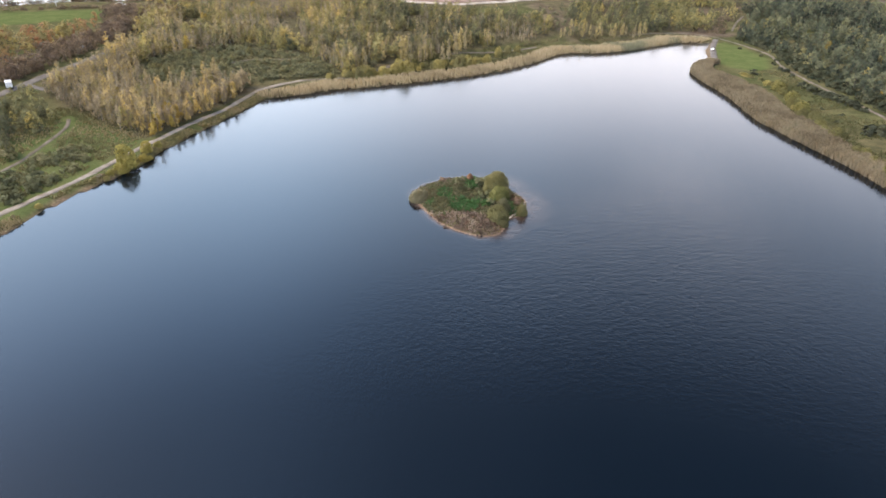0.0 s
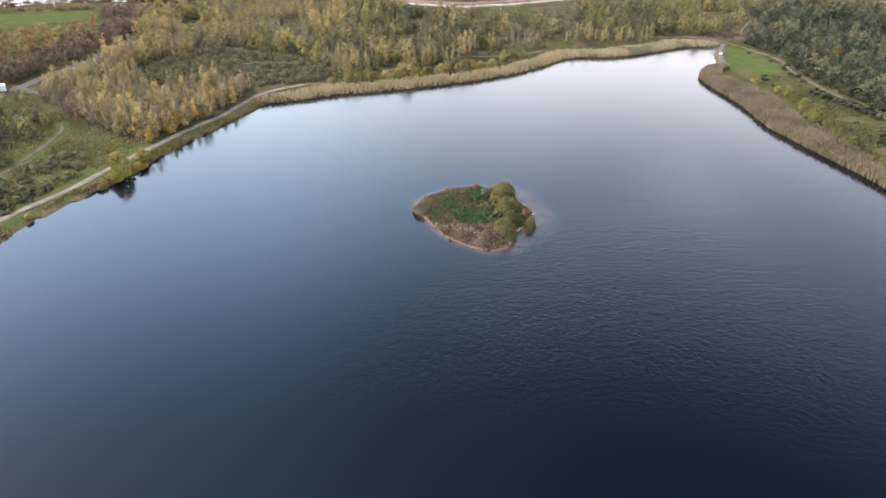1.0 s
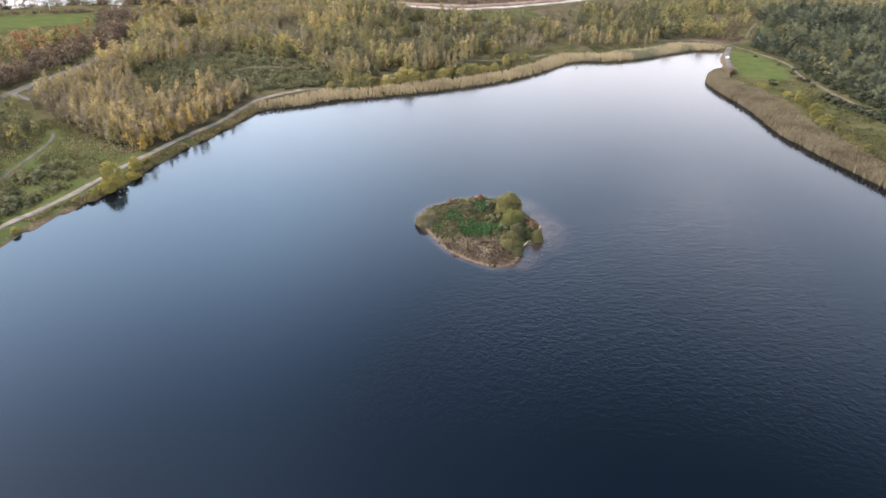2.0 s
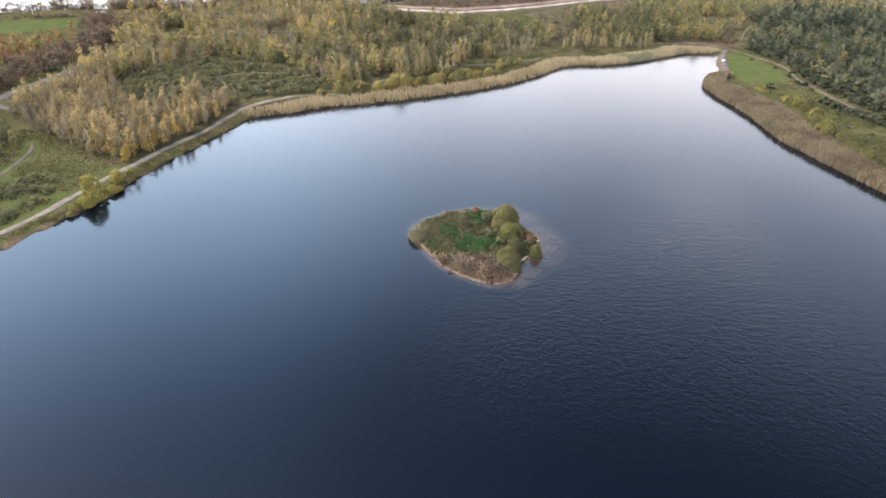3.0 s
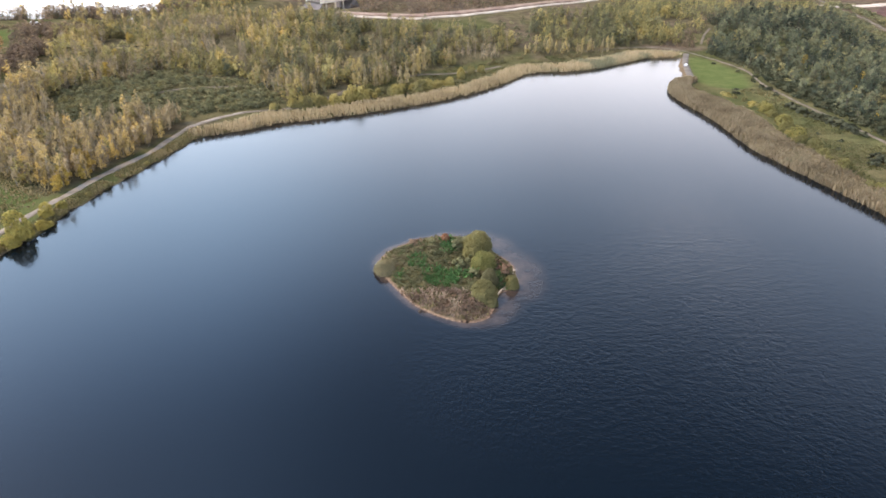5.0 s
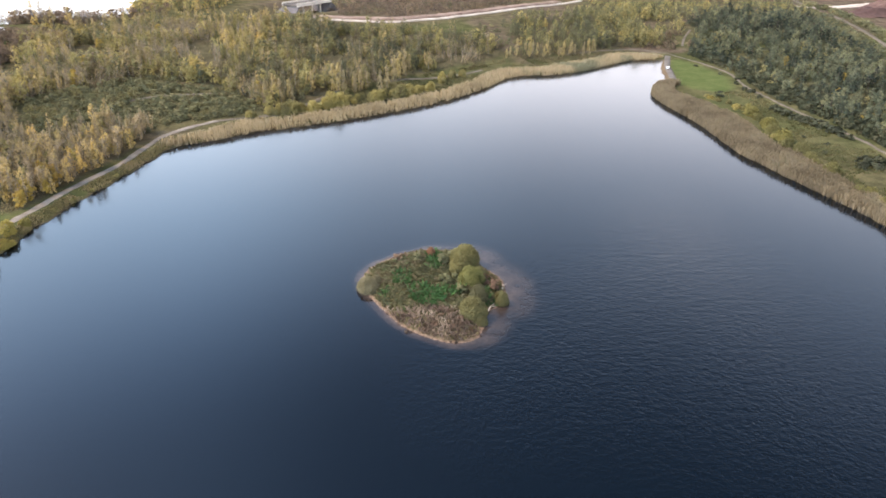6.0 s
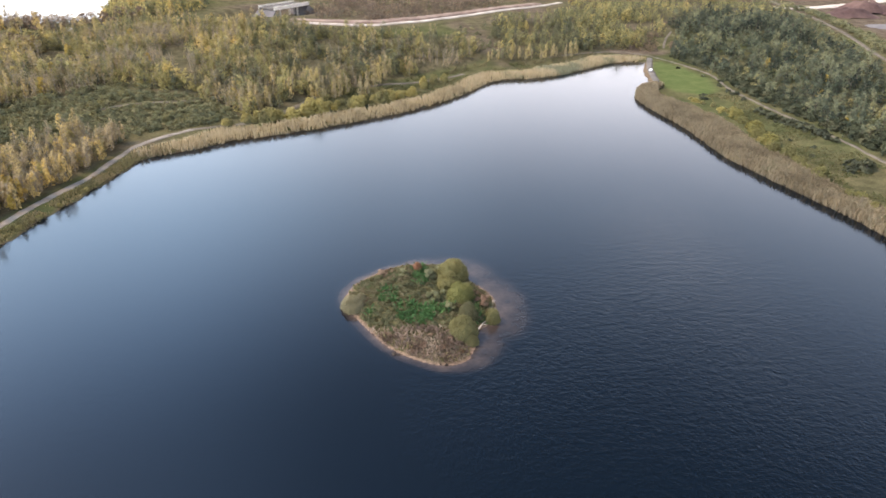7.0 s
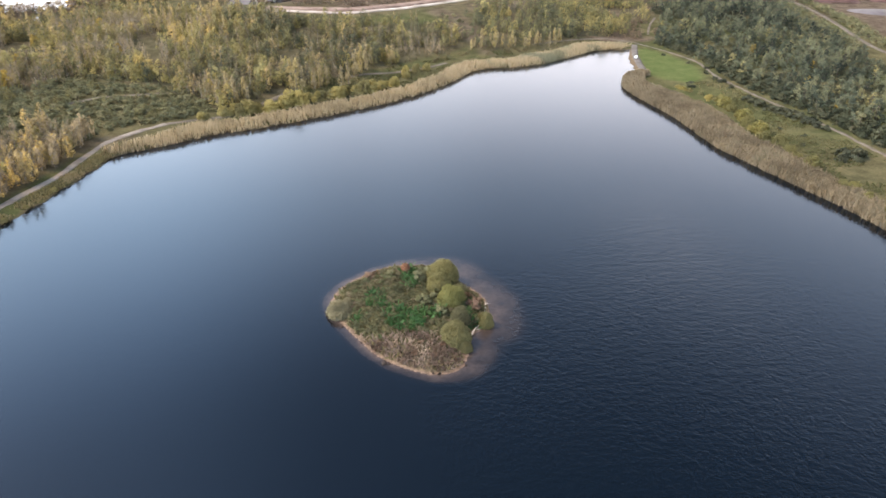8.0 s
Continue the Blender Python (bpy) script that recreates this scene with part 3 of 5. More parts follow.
# ---- plants ----
def dome(r, h, n, rng, lobes, swell):
    """Places on the lobed shell of a round bush, and the way out of it at each."""
    up = rng.uniform(-0.05, 1.0, n)
    turn = rng.uniform(0, 2 * np.pi, n)
    flat = np.sqrt(np.clip(1 - up * up, 0, 1))
    way = np.column_stack((flat * np.cos(turn), flat * np.sin(turn), up))
    knobs = rng.normal(0, 1, (lobes, 3)) + np.array((0, 0, 0.5))
    knobs /= np.linalg.norm(knobs, axis=1)[:, None]
    near = (way @ knobs.T).max(1)
    f = (1 - swell) + swell * smooth(0.6, 1.0, near)
    f = f * np.where(rng.uniform(0, 1, n) < 0.8, rng.uniform(0.84, 1.1, n), rng.uniform(0.5, 0.9, n))
    c = way * f[:, None] * np.array((r, r, h))
    c[:, 2] = np.maximum(c[:, 2], rng.uniform(0.05, 0.25, n) * h * 0.5)
    return c, way


def crown(kind, rng, n):
    """Corners of n sprays of leaves (n, 4, 3) for a plant about one unit of its kind."""
    h, r, foot, size, clumps, wide, long, stray = {
        "birch": (8.8, 1.8, 0.05, 0.2, 24, 0.6, 1.5, 0.6),
        "sapling": (7.0, 1.2, 0.12, 0.22, 16, 0.3, 2.2, 0.4),
        "mixed": (7.0, 2.25, 0.04, 0.23, 22, 0.75, 1.2, 0.7),
        "dark": (6.6, 2.3, 0.04, 0.2, 20, 0.8, 1.1, 0.7),
        "poplar": (11.0, 1.6, 0.08, 0.22, 26, 0.5, 1.7, 0.55),
        "willow": (3.5, 2.3, 0.0, 0.18, 8, 0.7, 1.3, 0.7),
        "gorse": (1.7, 1.5, 0.0, 0.17, 16, 0.85, 1.05, 0.7),
        "thorn": (5.2, 2.6, 0.06, 0.28, 26, 0.6, 1.3, 0.6),
        "autumn": (6.5, 2.0, 0.08, 0.28, 24, 0.85, 1.05, 0.6),
        "island_willow": (4.3, 2.75, 0.0, 0.15, 14, 0.42, 2.0, 0.45),
    }[kind]
    if kind in ("willow", "island_willow"):
        c, out = dome(r, h, n, rng, clumps, 0.36 if kind == "island_willow" else 0.4)
    else:
        t = rng.uniform(0.0, 1.0, clumps)
        if kind in ("birch", "poplar", "sapling"):
            prof = (1 - t ** 2.0) ** 0.75 * np.clip(0.5 + t * 1.8, 0, 1)
        elif kind in ("mixed", "dark"):
            prof = (1 - t ** 2.4) ** 0.65 * np.clip(0.7 + t * 1.5, 0, 1)
        else:
            prof = np.sqrt(np.clip(1 - (1.75 * (t - 0.42)) ** 2, 0.05, 1))
        ang = rng.uniform(0, 2 * np.pi, clumps)
        rad = r * prof * rng.uniform(0.15, 1.0, clumps) ** 0.5 * rng.uniform(0.75, 1.15, clumps)
        cen = np.column_stack((rad * np.cos(ang), rad * np.sin(ang), h * (foot + (1 - foot) * t) * 0.95))
        pick = rng.integers(0, clumps, n)
        spread = np.array((0.22 * r, 0.22 * r, (0.075 if h > 5 else 0.12) * h))
        off = rng.normal(0, 1, (n, 3))
        off /= np.maximum(1, np.linalg.norm(off, axis=1) / 1.6)[:, None]
        c = cen[pick] + off * spread * 0.8
        c[:, 2] = np.clip(c[:, 2], 0.12, h)
        out = c - np.array((0, 0, h * 0.45))
        out /= np.linalg.norm(out, axis=1)[:, None] + 1e-9
    nrm = out * 0.75 + rng.normal(0, 0.45, (n, 3)) + np.array((0, 0, 0.5))
    nrm /= np.linalg.norm(nrm, axis=1)[:, None]
    up = np.array((0, 0, 1.0)) + rng.normal(0, stray, (n, 3))
    a = np.cross(nrm, up)
    a /= np.linalg.norm(a, axis=1)[:, None] + 1e-9
    b = np.cross(a, nrm)
    s = size * rng.uniform(0.6, 1.35, n)[:, None]
    a, b = a * wide * s, b * long * s
    k = rng.uniform(0.3, 0.9, (n, 1))
    return np.stack((c - a * k - b, c + a - b * k, c + a * k + b, c - a + b * 0.8 * k), 1)


STEMS = {"birch": (1, 9.0, 0.13), "sapling": (3, 6.4, 0.05), "mixed": (1, 6.6, 0.13), "dark": (1, 6.6, 0.14), "poplar": (1, 10.6, 0.15), "willow": (4, 2.8, 0.06), "gorse": (2, 1.1, 0.04),
         "thorn": (3, 4.4, 0.09), "autumn": (1, 5.4, 0.12), "island_willow": (5, 3.7, 0.1)}


def trunk(kind, rng, limbs=4, sides=5):
    """Stems and limbs, tapered."""
    count, h, r = STEMS[kind]
    chunks = []
    for k in range(count):
        a = rng.uniform(0, 2 * np.pi)
        spread = 0.0 if count == 1 else 0.1 if kind == "sapling" else 0.35
        lean = np.array((math.cos(a), math.sin(a), 0)) * h * spread
        path = [np.array((0, 0, -0.15)) + lean * 0.05, lean * 0.35 + np.array((0, 0, h * 0.4)) + rng.normal(0, 0.08, 3), lean * 0.8 + np.array((0, 0, h * 0.75)) + rng.normal(0, 0.1, 3), lean + np.array((0, 0, h))]
        chunks.append(tube(path, (r, r * 0.75, r * 0.42, r * 0.1), sides))
        for j in range(limbs if count == 1 else 1):
            u = rng.uniform(0.3, 0.85)
            b = path[0] + (path[3] - path[0]) * u
            w = rng.uniform(0, 2 * np.pi)
            ln = h * rng.uniform(0.14, 0.24)
            tip = b + np.array((math.cos(w) * ln, math.sin(w) * ln, ln * rng.uniform(0.6, 1.3)))
            chunks.append(tube([b, (b + tip) / 2 + (0, 0, 0.08), tip], (r * 0.4, r * 0.26, r * 0.07), 3))
    return join(chunks)


BARK_OF = {"birch": "pale", "sapling": "pale", "poplar": "pale", "island_willow": "brown"}
PLAIN = {"birch": "birch_tree", "sapling": "birch_sapling", "mixed": "young_woodland_tree", "dark": "alder_tree", "poplar": "poplar_tree", "willow": "willow_bush", "gorse": "gorse_bush",
         "thorn": "hawthorn_bush", "autumn": "autumn_tree", "island_willow": "willow_bush"}
FULL = {"birch": 420, "sapling": 150, "mixed": 520, "dark": 560, "poplar": 700, "willow": 1100, "gorse": 620, "thorn": 520, "autumn": 620, "island_willow": 5200}
MODELS = {}


def model(kind, variant):
    """One plant of a kind, kept as meshes that its repeats share."""
    if (kind, variant) not in MODELS:
        rng = np.random.default_rng(100 + variant * 13 + sum(map(ord, kind)))
        q = crown(kind, rng, FULL[kind])
        cm = raw_mesh("crown", q.reshape(-1, 3), np.arange(q.shape[0] * 4).reshape(-1, 4), [LEAF[kind]])
        v, f = trunk(kind, rng)
        tm = raw_mesh("trunk", v, f, [BARK[BARK_OF.get(kind, "brown")]])
        MODELS[kind, variant] = (tm, cm)
    return MODELS[kind, variant]


def plant(kind, x, y, scale=1.0, label="", group="", variant=None, tall=1.0, category="", leaf=None):
    """A tree or bush as a thing of its own, rooted in the ground."""
    variant = int(RNG.integers(0, 4)) if variant is None else variant
    tm, cm = model(kind, variant)
    top = new(PLAIN[kind])
    top.empty_display_size = 0.3
    top.matrix_world = Matrix.LocRotScale((x, y, z_at(x, y) - 0.02), Euler((0, 0, RNG.uniform(0, 6.28))), (scale, scale, scale * tall))
    for name, me in (("trunk", tm), ("crown", cm)):
        ob = new(name, me)
        ob.parent = top
        if name == "crown" and leaf:
            ob.data = me.copy()
            ob.data.materials[0] = leaf
    bush = kind in ("willow", "gorse", "thorn", "island_willow")
    return tagged(top, label, category or ("bush" if bush else "tree"), group)


def scatter(polygon, cell, thin=None, keep=1.0):
    """Places spread over a polygon, at about one per cell, unevenly."""
    poly = np.array(polygon, float)
    lo, hi = poly.min(0), poly.max(0)
    n = int((hi[0] - lo[0]) * (hi[1] - lo[1]) / cell ** 2)
    p = RNG.uniform(lo, hi, (n, 2))
    ok = (signed(p[:, 0], p[:, 1], poly) < 0) & (RNG.uniform(0, 1, len(p)) < keep)
    p = p[ok]
    for line, gap in CLEAR:
        if not len(p):
            break
        best = np.full(len(p), 1e9)
        for a in line:
            best = np.minimum(best, (p[:, 0] - a[0]) ** 2 + (p[:, 1] - a[1]) ** 2)
        p = p[best > gap * gap]
    p = p[signed(p[:, 0], p[:, 1], LAKE) > 1.5]
    p = p[signed(p[:, 0], p[:, 1], FARLAKE) > 1.5]
    if thin is not None:
        p = p[thin(p[:, 0], p[:, 1])]
    return p


CLEAR = [(curve(pts, 1.5), gap) for pts, gap in (
    (LAKE_PATH, 3.0), (EAST_PATH, 2.3), ([(-119, 112), (-114.5, 139), (-115, 155), (-117.5, 171), (-121, 179)], 2.0),
    ([(-104, 344), (-96, 330), (-91, 318), (-87, 306), (-81, 294), (-78, 282)], 2.6), ([(-98, 277), (-79, 277), (-65, 276)], 2.5),
    ([(-104, 250), (-98, 256), (-92, 261), (-84, 264.5), (-71, 270)], 1.7), ([(-44, 254), (-39, 263), (-34, 273), (-31, 281)], 3.0),
    ([(-14, 293), (-9, 297), (2, 301.5), (14, 309), (28, 322), (44, 338)], 2.5), ([(132, 372), (138, 385), (142, 393), (152, 412)], 3.0),
    ([(-153, 180), (-153.5, 200), (-153, 217), (-152, 239), (-151, 265), (-152, 285)], 5.0), ([(-153, 210), (-148, 205), (-143, 203)], 2.6),
    ([(-75, 414), (-52, 411), (-21, 407), (-3, 414), (13, 422), (30, 438), (49, 456), (69, 476), (97, 501), (125, 530)], 8.0),
    ([(273, 508), (259, 447), (248, 400), (233, 347), (224, 310), (218, 270)], 4.0))]


def mass(name, kind, places, label, low=0.75, high=1.2, tall=1.0, leaves=None, tint=None, category="woodland", size=None, vary=0.19, leaf=None):
    """Many plants of a kind, joined: the woods that nobody could count."""
    n = len(places)
    if not n:
        return None
    leaves = leaves or FULL[kind] // 2
    scale = RNG.uniform(low, high, n)
    if size is not None:
        scale = scale * size(places[:, 0], places[:, 1])
    turn = RNG.uniform(0, 2 * np.pi, n)
    tints = RNG.uniform(0, 1, n) if tint is None else np.clip(tint(places[:, 0], places[:, 1]) + RNG.normal(0, vary, n), 0, 1)
    z = heights(places[:, 0], places[:, 1]) - 0.05
    which = RNG.integers(0, 5, n)
    V, F, S, T, base = [], [], [], [], 0
    for k in range(5):
        rng = np.random.default_rng(900 + k * 7 + sum(map(ord, kind)))
        q = crown(kind, rng, leaves).reshape(-1, 3)
        tv, tf = trunk(kind, rng, 2, 3)
        v0 = np.concatenate((q, tv))
        f0 = np.concatenate((np.arange(len(q)).reshape(-1, 4), tf + len(q)))
        s0 = np.concatenate((np.zeros(len(q) // 4, int), np.ones(len(tf), int)))
        idx = np.nonzero(which == k)[0]
        if not len(idx):
            continue
        c, s, sc = np.cos(turn[idx]), np.sin(turn[idx]), scale[idx]
        x = (v0[None, :, 0] * c[:, None] - v0[None, :, 1] * s[:, None]) * sc[:, None] + places[idx, 0][:, None]
        y = (v0[None, :, 0] * s[:, None] + v0[None, :, 1] * c[:, None]) * sc[:, None] + places[idx, 1][:, None]
        lean = RNG.normal(0, 0.07, (2, len(idx)))
        x, y = x + v0[None, :, 2] * (sc * lean[0])[:, None], y + v0[None, :, 2] * (sc * lean[1])[:, None]
        zz = v0[None, :, 2] * (sc * tall * RNG.uniform(0.85, 1.15, len(idx)))[:, None] + z[idx][:, None]
        V.append(np.stack((x, y, zz), -1).reshape(-1, 3))
        F.append((f0[None] + (np.arange(len(idx)) * len(v0))[:, None, None] + base).reshape(-1, 4))
        S.append(np.tile(s0, len(idx)))
        T.append(np.repeat(tints[idx], len(v0)))
        base += len(idx) * len(v0)
    me = raw_mesh(name, np.concatenate(V), np.concatenate(F), [leaf or LEAF_JOINED[kind], BARK[BARK_OF.get(kind, "brown")]], np.concatenate(S), np.concatenate(T))
    return tagged(new(name, me), label, category, kind="stuff")


def tufts(name, places, tall, width, material, label, per=3, spread=0.25, tint=None, category="grass", bend=0.25, lumps=0.5, lump=3.5):
    """Upright blades, a few to each place."""
    n = len(places) * per
    p = np.repeat(places, per, 0) + RNG.normal(0, spread, (n, 2))
    z = heights(p[:, 0], p[:, 1])
    a = RNG.uniform(0, 2 * np.pi, n)
    h = tall * RNG.uniform(0.65, 1.2, n) * (1 - lumps / 2 + lumps * vnoise(p[:, 0], p[:, 1], lump, 13))
    w = width * RNG.uniform(0.7, 1.3, n) / 2
    dx, dy = np.cos(a) * w, np.sin(a) * w
    lx, ly = RNG.normal(0, bend, n) * h, RNG.normal(0, bend, n) * h
    low = np.stack((p[:, 0] - dx * 0.7, p[:, 1] - dy * 0.7, z - 0.05), -1)
    low2 = np.stack((p[:, 0] + dx * 0.7, p[:, 1] + dy * 0.7, z - 0.05), -1)
    top = np.stack((p[:, 0] + dx + lx, p[:, 1] + dy + ly, z + h), -1)
    top2 = np.stack((p[:, 0] - dx + lx, p[:, 1] - dy + ly, z + h * RNG.uniform(0.8, 1, n)), -1)
    v = np.stack((low, low2, top, top2), 1).reshape(-1, 3)
    t = RNG.uniform(0, 1, len(places)) if tint is None else np.clip(tint(places[:, 0], places[:, 1]) + RNG.normal(0, 0.08, len(places)), 0, 1)
    me = raw_mesh(name, v, np.arange(n * 4).reshape(-1, 4), [material], None, np.repeat(t, per * 4))
    return tagged(new(name, me), label, category, kind="stuff")


def near_shore(count, lo, hi, inner, outer, keep=None):
    """Places in a strip along the lake, between two distances from the water."""
    p = np.column_stack((RNG.uniform(lo[0], hi[0], count), RNG.uniform(lo[1], hi[1], count)))
    d = signed(p[:, 0], p[:, 1], LAKE)
    far = outer(p[:, 0], p[:, 1]) if callable(outer) else outer
    ok = (d > inner) & (d < far)
    if keep is not None:
        ok &= keep(p[:, 0], p[:, 1])
    return p[ok]


# reed beds
def north_width(x, y):
    return (3.6 + 4.0 * smooth(-73, -60, x) + 2.2 * smooth(20, 60, x) - 6 * smooth(103, 118, x)) * (0.85 + 0.3 * vnoise(x, y, 9, 4))


def east_width(x, y):
    return (7.5 + 4.5 * smooth(182, 205, y) + 1.8 * smooth(222, 246, y) - 6.8 * smooth(262, 290, y)) * (0.88 + 0.24 * vnoise(x, y, 8, 6))


north_reeds = near_shore(90000, (-76, 214), (118, 374), -0.4, north_width, lambda x, y: (y > 217 + 0 * x) & (signed(x, y, LAWN) > 6) & (y - 350 > (x - 116) * 2))
tufts("reed_bed_north", north_reeds, 1.6, 0.19, REED, "dense tan reed bed along the far bank", 3, 0.3, lambda x, y: 0.75 * vnoise(x, y, 7, 3) + 0.5 * smooth(20, 60, x), "reeds", 0.12, 0.25, 1.3)
east_reeds = near_shore(90000, (86, 140), (136, 304), -0.4, east_width, lambda x, y: (x - 99 < (303 - y) * 1.6 + 5))
tufts("reed_bed_east", east_reeds, 1.9, 0.22, REED_DULL, "dense tan reed bed along the east bank", 3, 0.3, lambda x, y: 0.6 * vnoise(x, y, 6, 9) + 0.4 * vnoise(x, y, 1.5, 3), "reeds", 0.12, 0.25, 1.3)

# rough grass
west_fringe = near_shore(40000, (-106, 95), (-66, 222), 0.1, 3.2, lambda x, y: (vnoise(x, y, 5, 2) > 0.25) & ((y > 146) | (vnoise(x, y, 9, 6) > 0.5)))
tufts("bank_grass_west", west_fringe, 0.5, 0.24, GRASS, "olive sedge and grass along the bank", 2, 0.3, lambda x, y: 0.55 + 0.55 * vnoise(x, y, 6, 3))
for name, poly, count, tall in (("meadow_grass_west", [(-128, 112), (-96, 118), (-90, 150), (-90, 170), (-95, 182), (-128, 190), (-140, 160)], 9000, 0.45),
                                ("meadow_grass_east", [(108, 150), (135, 150), (133, 292), (118, 286), (112, 230)], 10000, 0.4),
                                ("meadow_grass_north", [(-35, 256), (10, 285), (30, 312), (60, 334), (56, 345), (28, 330), (-16, 296), (-40, 268)], 7000, 0.5)):
    p = scatter(poly, math.sqrt(0.55))
    p = p[vnoise(p[:, 0], p[:, 1], 6, 7) > 0.35]
    tufts(name, p[:count], tall, 0.35, GRASS, "rough olive meadow grass with tawny patches", 2, 0.3, lambda x, y: 0.1 + 0.65 * vnoise(x, y, 12, 3) + 0.35 * smooth(-80, -95, x))

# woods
# undergrowth colours darkened for shade between the crowns; merely dull in scrub_north
SHADY = foliage("shaded_and_dull_leaves", ((0.0, (0.065, 0.063, 0.037)), (0.5, (0.1, 0.092, 0.05)), (1.0, (0.15, 0.125, 0.068))), True)


def yellowing(x, y):
    return 0.02 + 0.4 * vnoise(x, y, 24, 2) + 0.35 * vnoise(x, y, 9, 7) - 0.3 * smooth(-110, -20, x)


def stature(x, y):
    return (0.62 + 0.7 * vnoise(x, y, 12, 21)) * (0.8 + 0.2 * smooth(-128, -108, x + 0 * y))


def mid_stature(x, y):
    return 0.62 + 0.7 * vnoise(x, y, 12, 21)


mass("woodland_west", "birch", scatter(WOOD_WEST, 3.5, lambda x, y: vnoise(x, y, 7, 3) > 0.2), "thin birch wood with sparse yellowing leaves", 0.6, 1.05, 1.05, 230, lambda x, y: 0.08 + 0.6 * vnoise(x, y, 8, 5) + 0.15 * smooth(-112, -92, x), size=stature)
mass("saplings_west", "sapling", scatter(WOOD_WEST, 1.9), "dense bare grey saplings among the birches", 0.65, 1.15, 1.0, 80, lambda x, y: 0.1 + 0.7 * vnoise(x, y, 9, 8), size=stature)
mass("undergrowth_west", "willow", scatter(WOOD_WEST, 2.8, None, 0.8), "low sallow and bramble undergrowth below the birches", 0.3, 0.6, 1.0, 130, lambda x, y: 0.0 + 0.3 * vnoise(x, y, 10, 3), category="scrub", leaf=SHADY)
mass("woodland_west_mixed", "mixed", scatter(WOOD_WEST, 4.6, None, 0.8), "olive young trees standing among the birches", 0.5, 0.95, 1.05, 260, lambda x, y: 0.15 + 0.65 * vnoise(x, y, 8, 6), size=stature)
mass("woodland_west_edge", "mixed", scatter(WOOD_WEST_EDGE, 3.4), "olive young trees beside the meadow track", 0.45, 0.8, 1.0, 300, lambda x, y: 0.0 + 0.42 * vnoise(x, y, 9, 6))
mass("gorse_meadow", "gorse", scatter([(-112, 139), (-110.5, 150), (-108, 158), (-102, 157), (-98.5, 148), (-98.5, 135), (-103.5, 120), (-114, 118), (-113, 128)], 1.6, lambda x, y: vnoise(x, y, 6, 14) > 0.22), "dense dark green gorse between track and lakeside path", 0.5, 1.1, 0.9, 120, lambda x, y: 0.25 + 0.5 * vnoise(x, y, 5, 3), category="scrub")
mass("scrub_west", "gorse", scatter(SCRUB, 1.65), "low dark green gorse and bramble scrub", 0.5, 1.15, 0.9, 130, category="scrub")
mass("scrub_west_willow", "willow", scatter(SCRUB, 6.0, None, 0.6), "grey-olive sallows standing in the gorse scrub", 0.35, 0.9, 1.0, 240, lambda x, y: 0.0 + 0 * x, category="scrub")
open_mid = lambda x, y: vnoise(x, y, 16, 11) > 0.3
mass("woodland_mid", "mixed", scatter(WOOD_MID, 3.7, open_mid, 0.8), "mixed young woodland turning olive and yellow", 0.45, 1.1, 1.0, 230, yellowing, size=mid_stature)
mass("woodland_mid_birch", "birch", scatter(WOOD_MID, 5.4, open_mid), "thin birches among the mixed woodland", 0.6, 1.05, 1.0, 180, yellowing, size=mid_stature)
mass("saplings_mid", "sapling", scatter(WOOD_MID, 2.6, lambda x, y: (vnoise(x, y, 26, 31) > 0.6) & (y < 390)), "bare grey-tan saplings in the mixed woodland", 0.55, 1.0, 1.0, 50, lambda x, y: 0.2 + 0.6 * vnoise(x, y, 12, 8))
mass("bushes_mid", "willow", scatter(WOOD_MID, 6.0, open_mid), "rounded olive sallows and thorns among the young trees", 0.7, 1.35, 1.15, 260, lambda x, y: 0.1 + 0.5 * vnoise(x, y, 20, 2), category="scrub")
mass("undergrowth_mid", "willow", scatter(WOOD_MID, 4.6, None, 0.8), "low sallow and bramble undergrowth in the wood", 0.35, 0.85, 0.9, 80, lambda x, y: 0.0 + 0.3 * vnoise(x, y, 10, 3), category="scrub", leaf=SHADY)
mass("woodland_north", "mixed", scatter(WOOD_NORTH, 3.4, lambda x, y: vnoise(x, y, 24, 4) > 0.14, 0.9), "mixed young woodland north of the inlet", 0.5, 1.1, 1.0, 200, lambda x, y: -0.02 + 0.5 * vnoise(x, y, 20, 6), size=mid_stature)
mass("woodland_north_far", "mixed", scatter([(140, 396), (150, 422), (200, 482), (244, 458), (262, 505), (270, 560), (130, 575), (112, 522), (118, 480), (146, 468), (138, 425)], 3.9, None, 0.85), "far yellowing woodland beyond the inlet", 0.7, 1.15, 1.0, 90, lambda x, y: 0.08 + 0.45 * vnoise(x, y, 20, 6), size=mid_stature)
mass("woodland_east", "dark", scatter(WOOD_EAST, 3.9, lambda x, y: vnoise(x, y, 18, 8) > 0.08, 0.94), "dense dark green alder woodland", 0.45, 0.95, 1.05, 320, lambda x, y: 0.16 + 0.55 * vnoise(x, y, 14, 9), size=mid_stature, vary=0.22)
# dark edge bramble; below the alders the same colours stand for shaded gaps
BRAMBLE_AND_SHADE = foliage("bramble_and_shade_leaves", ((0.0, (0.035, 0.042, 0.028)), (0.6, (0.07, 0.075, 0.045)), (1.0, (0.1, 0.095, 0.058))), True)
mass("undergrowth_east", "gorse", scatter(WOOD_EAST, 4.0, None, 0.8), "bramble undergrowth below the alders, darkened as shaded gaps", 0.8, 1.5, 0.9, 90, category="scrub", leaf=BRAMBLE_AND_SHADE)
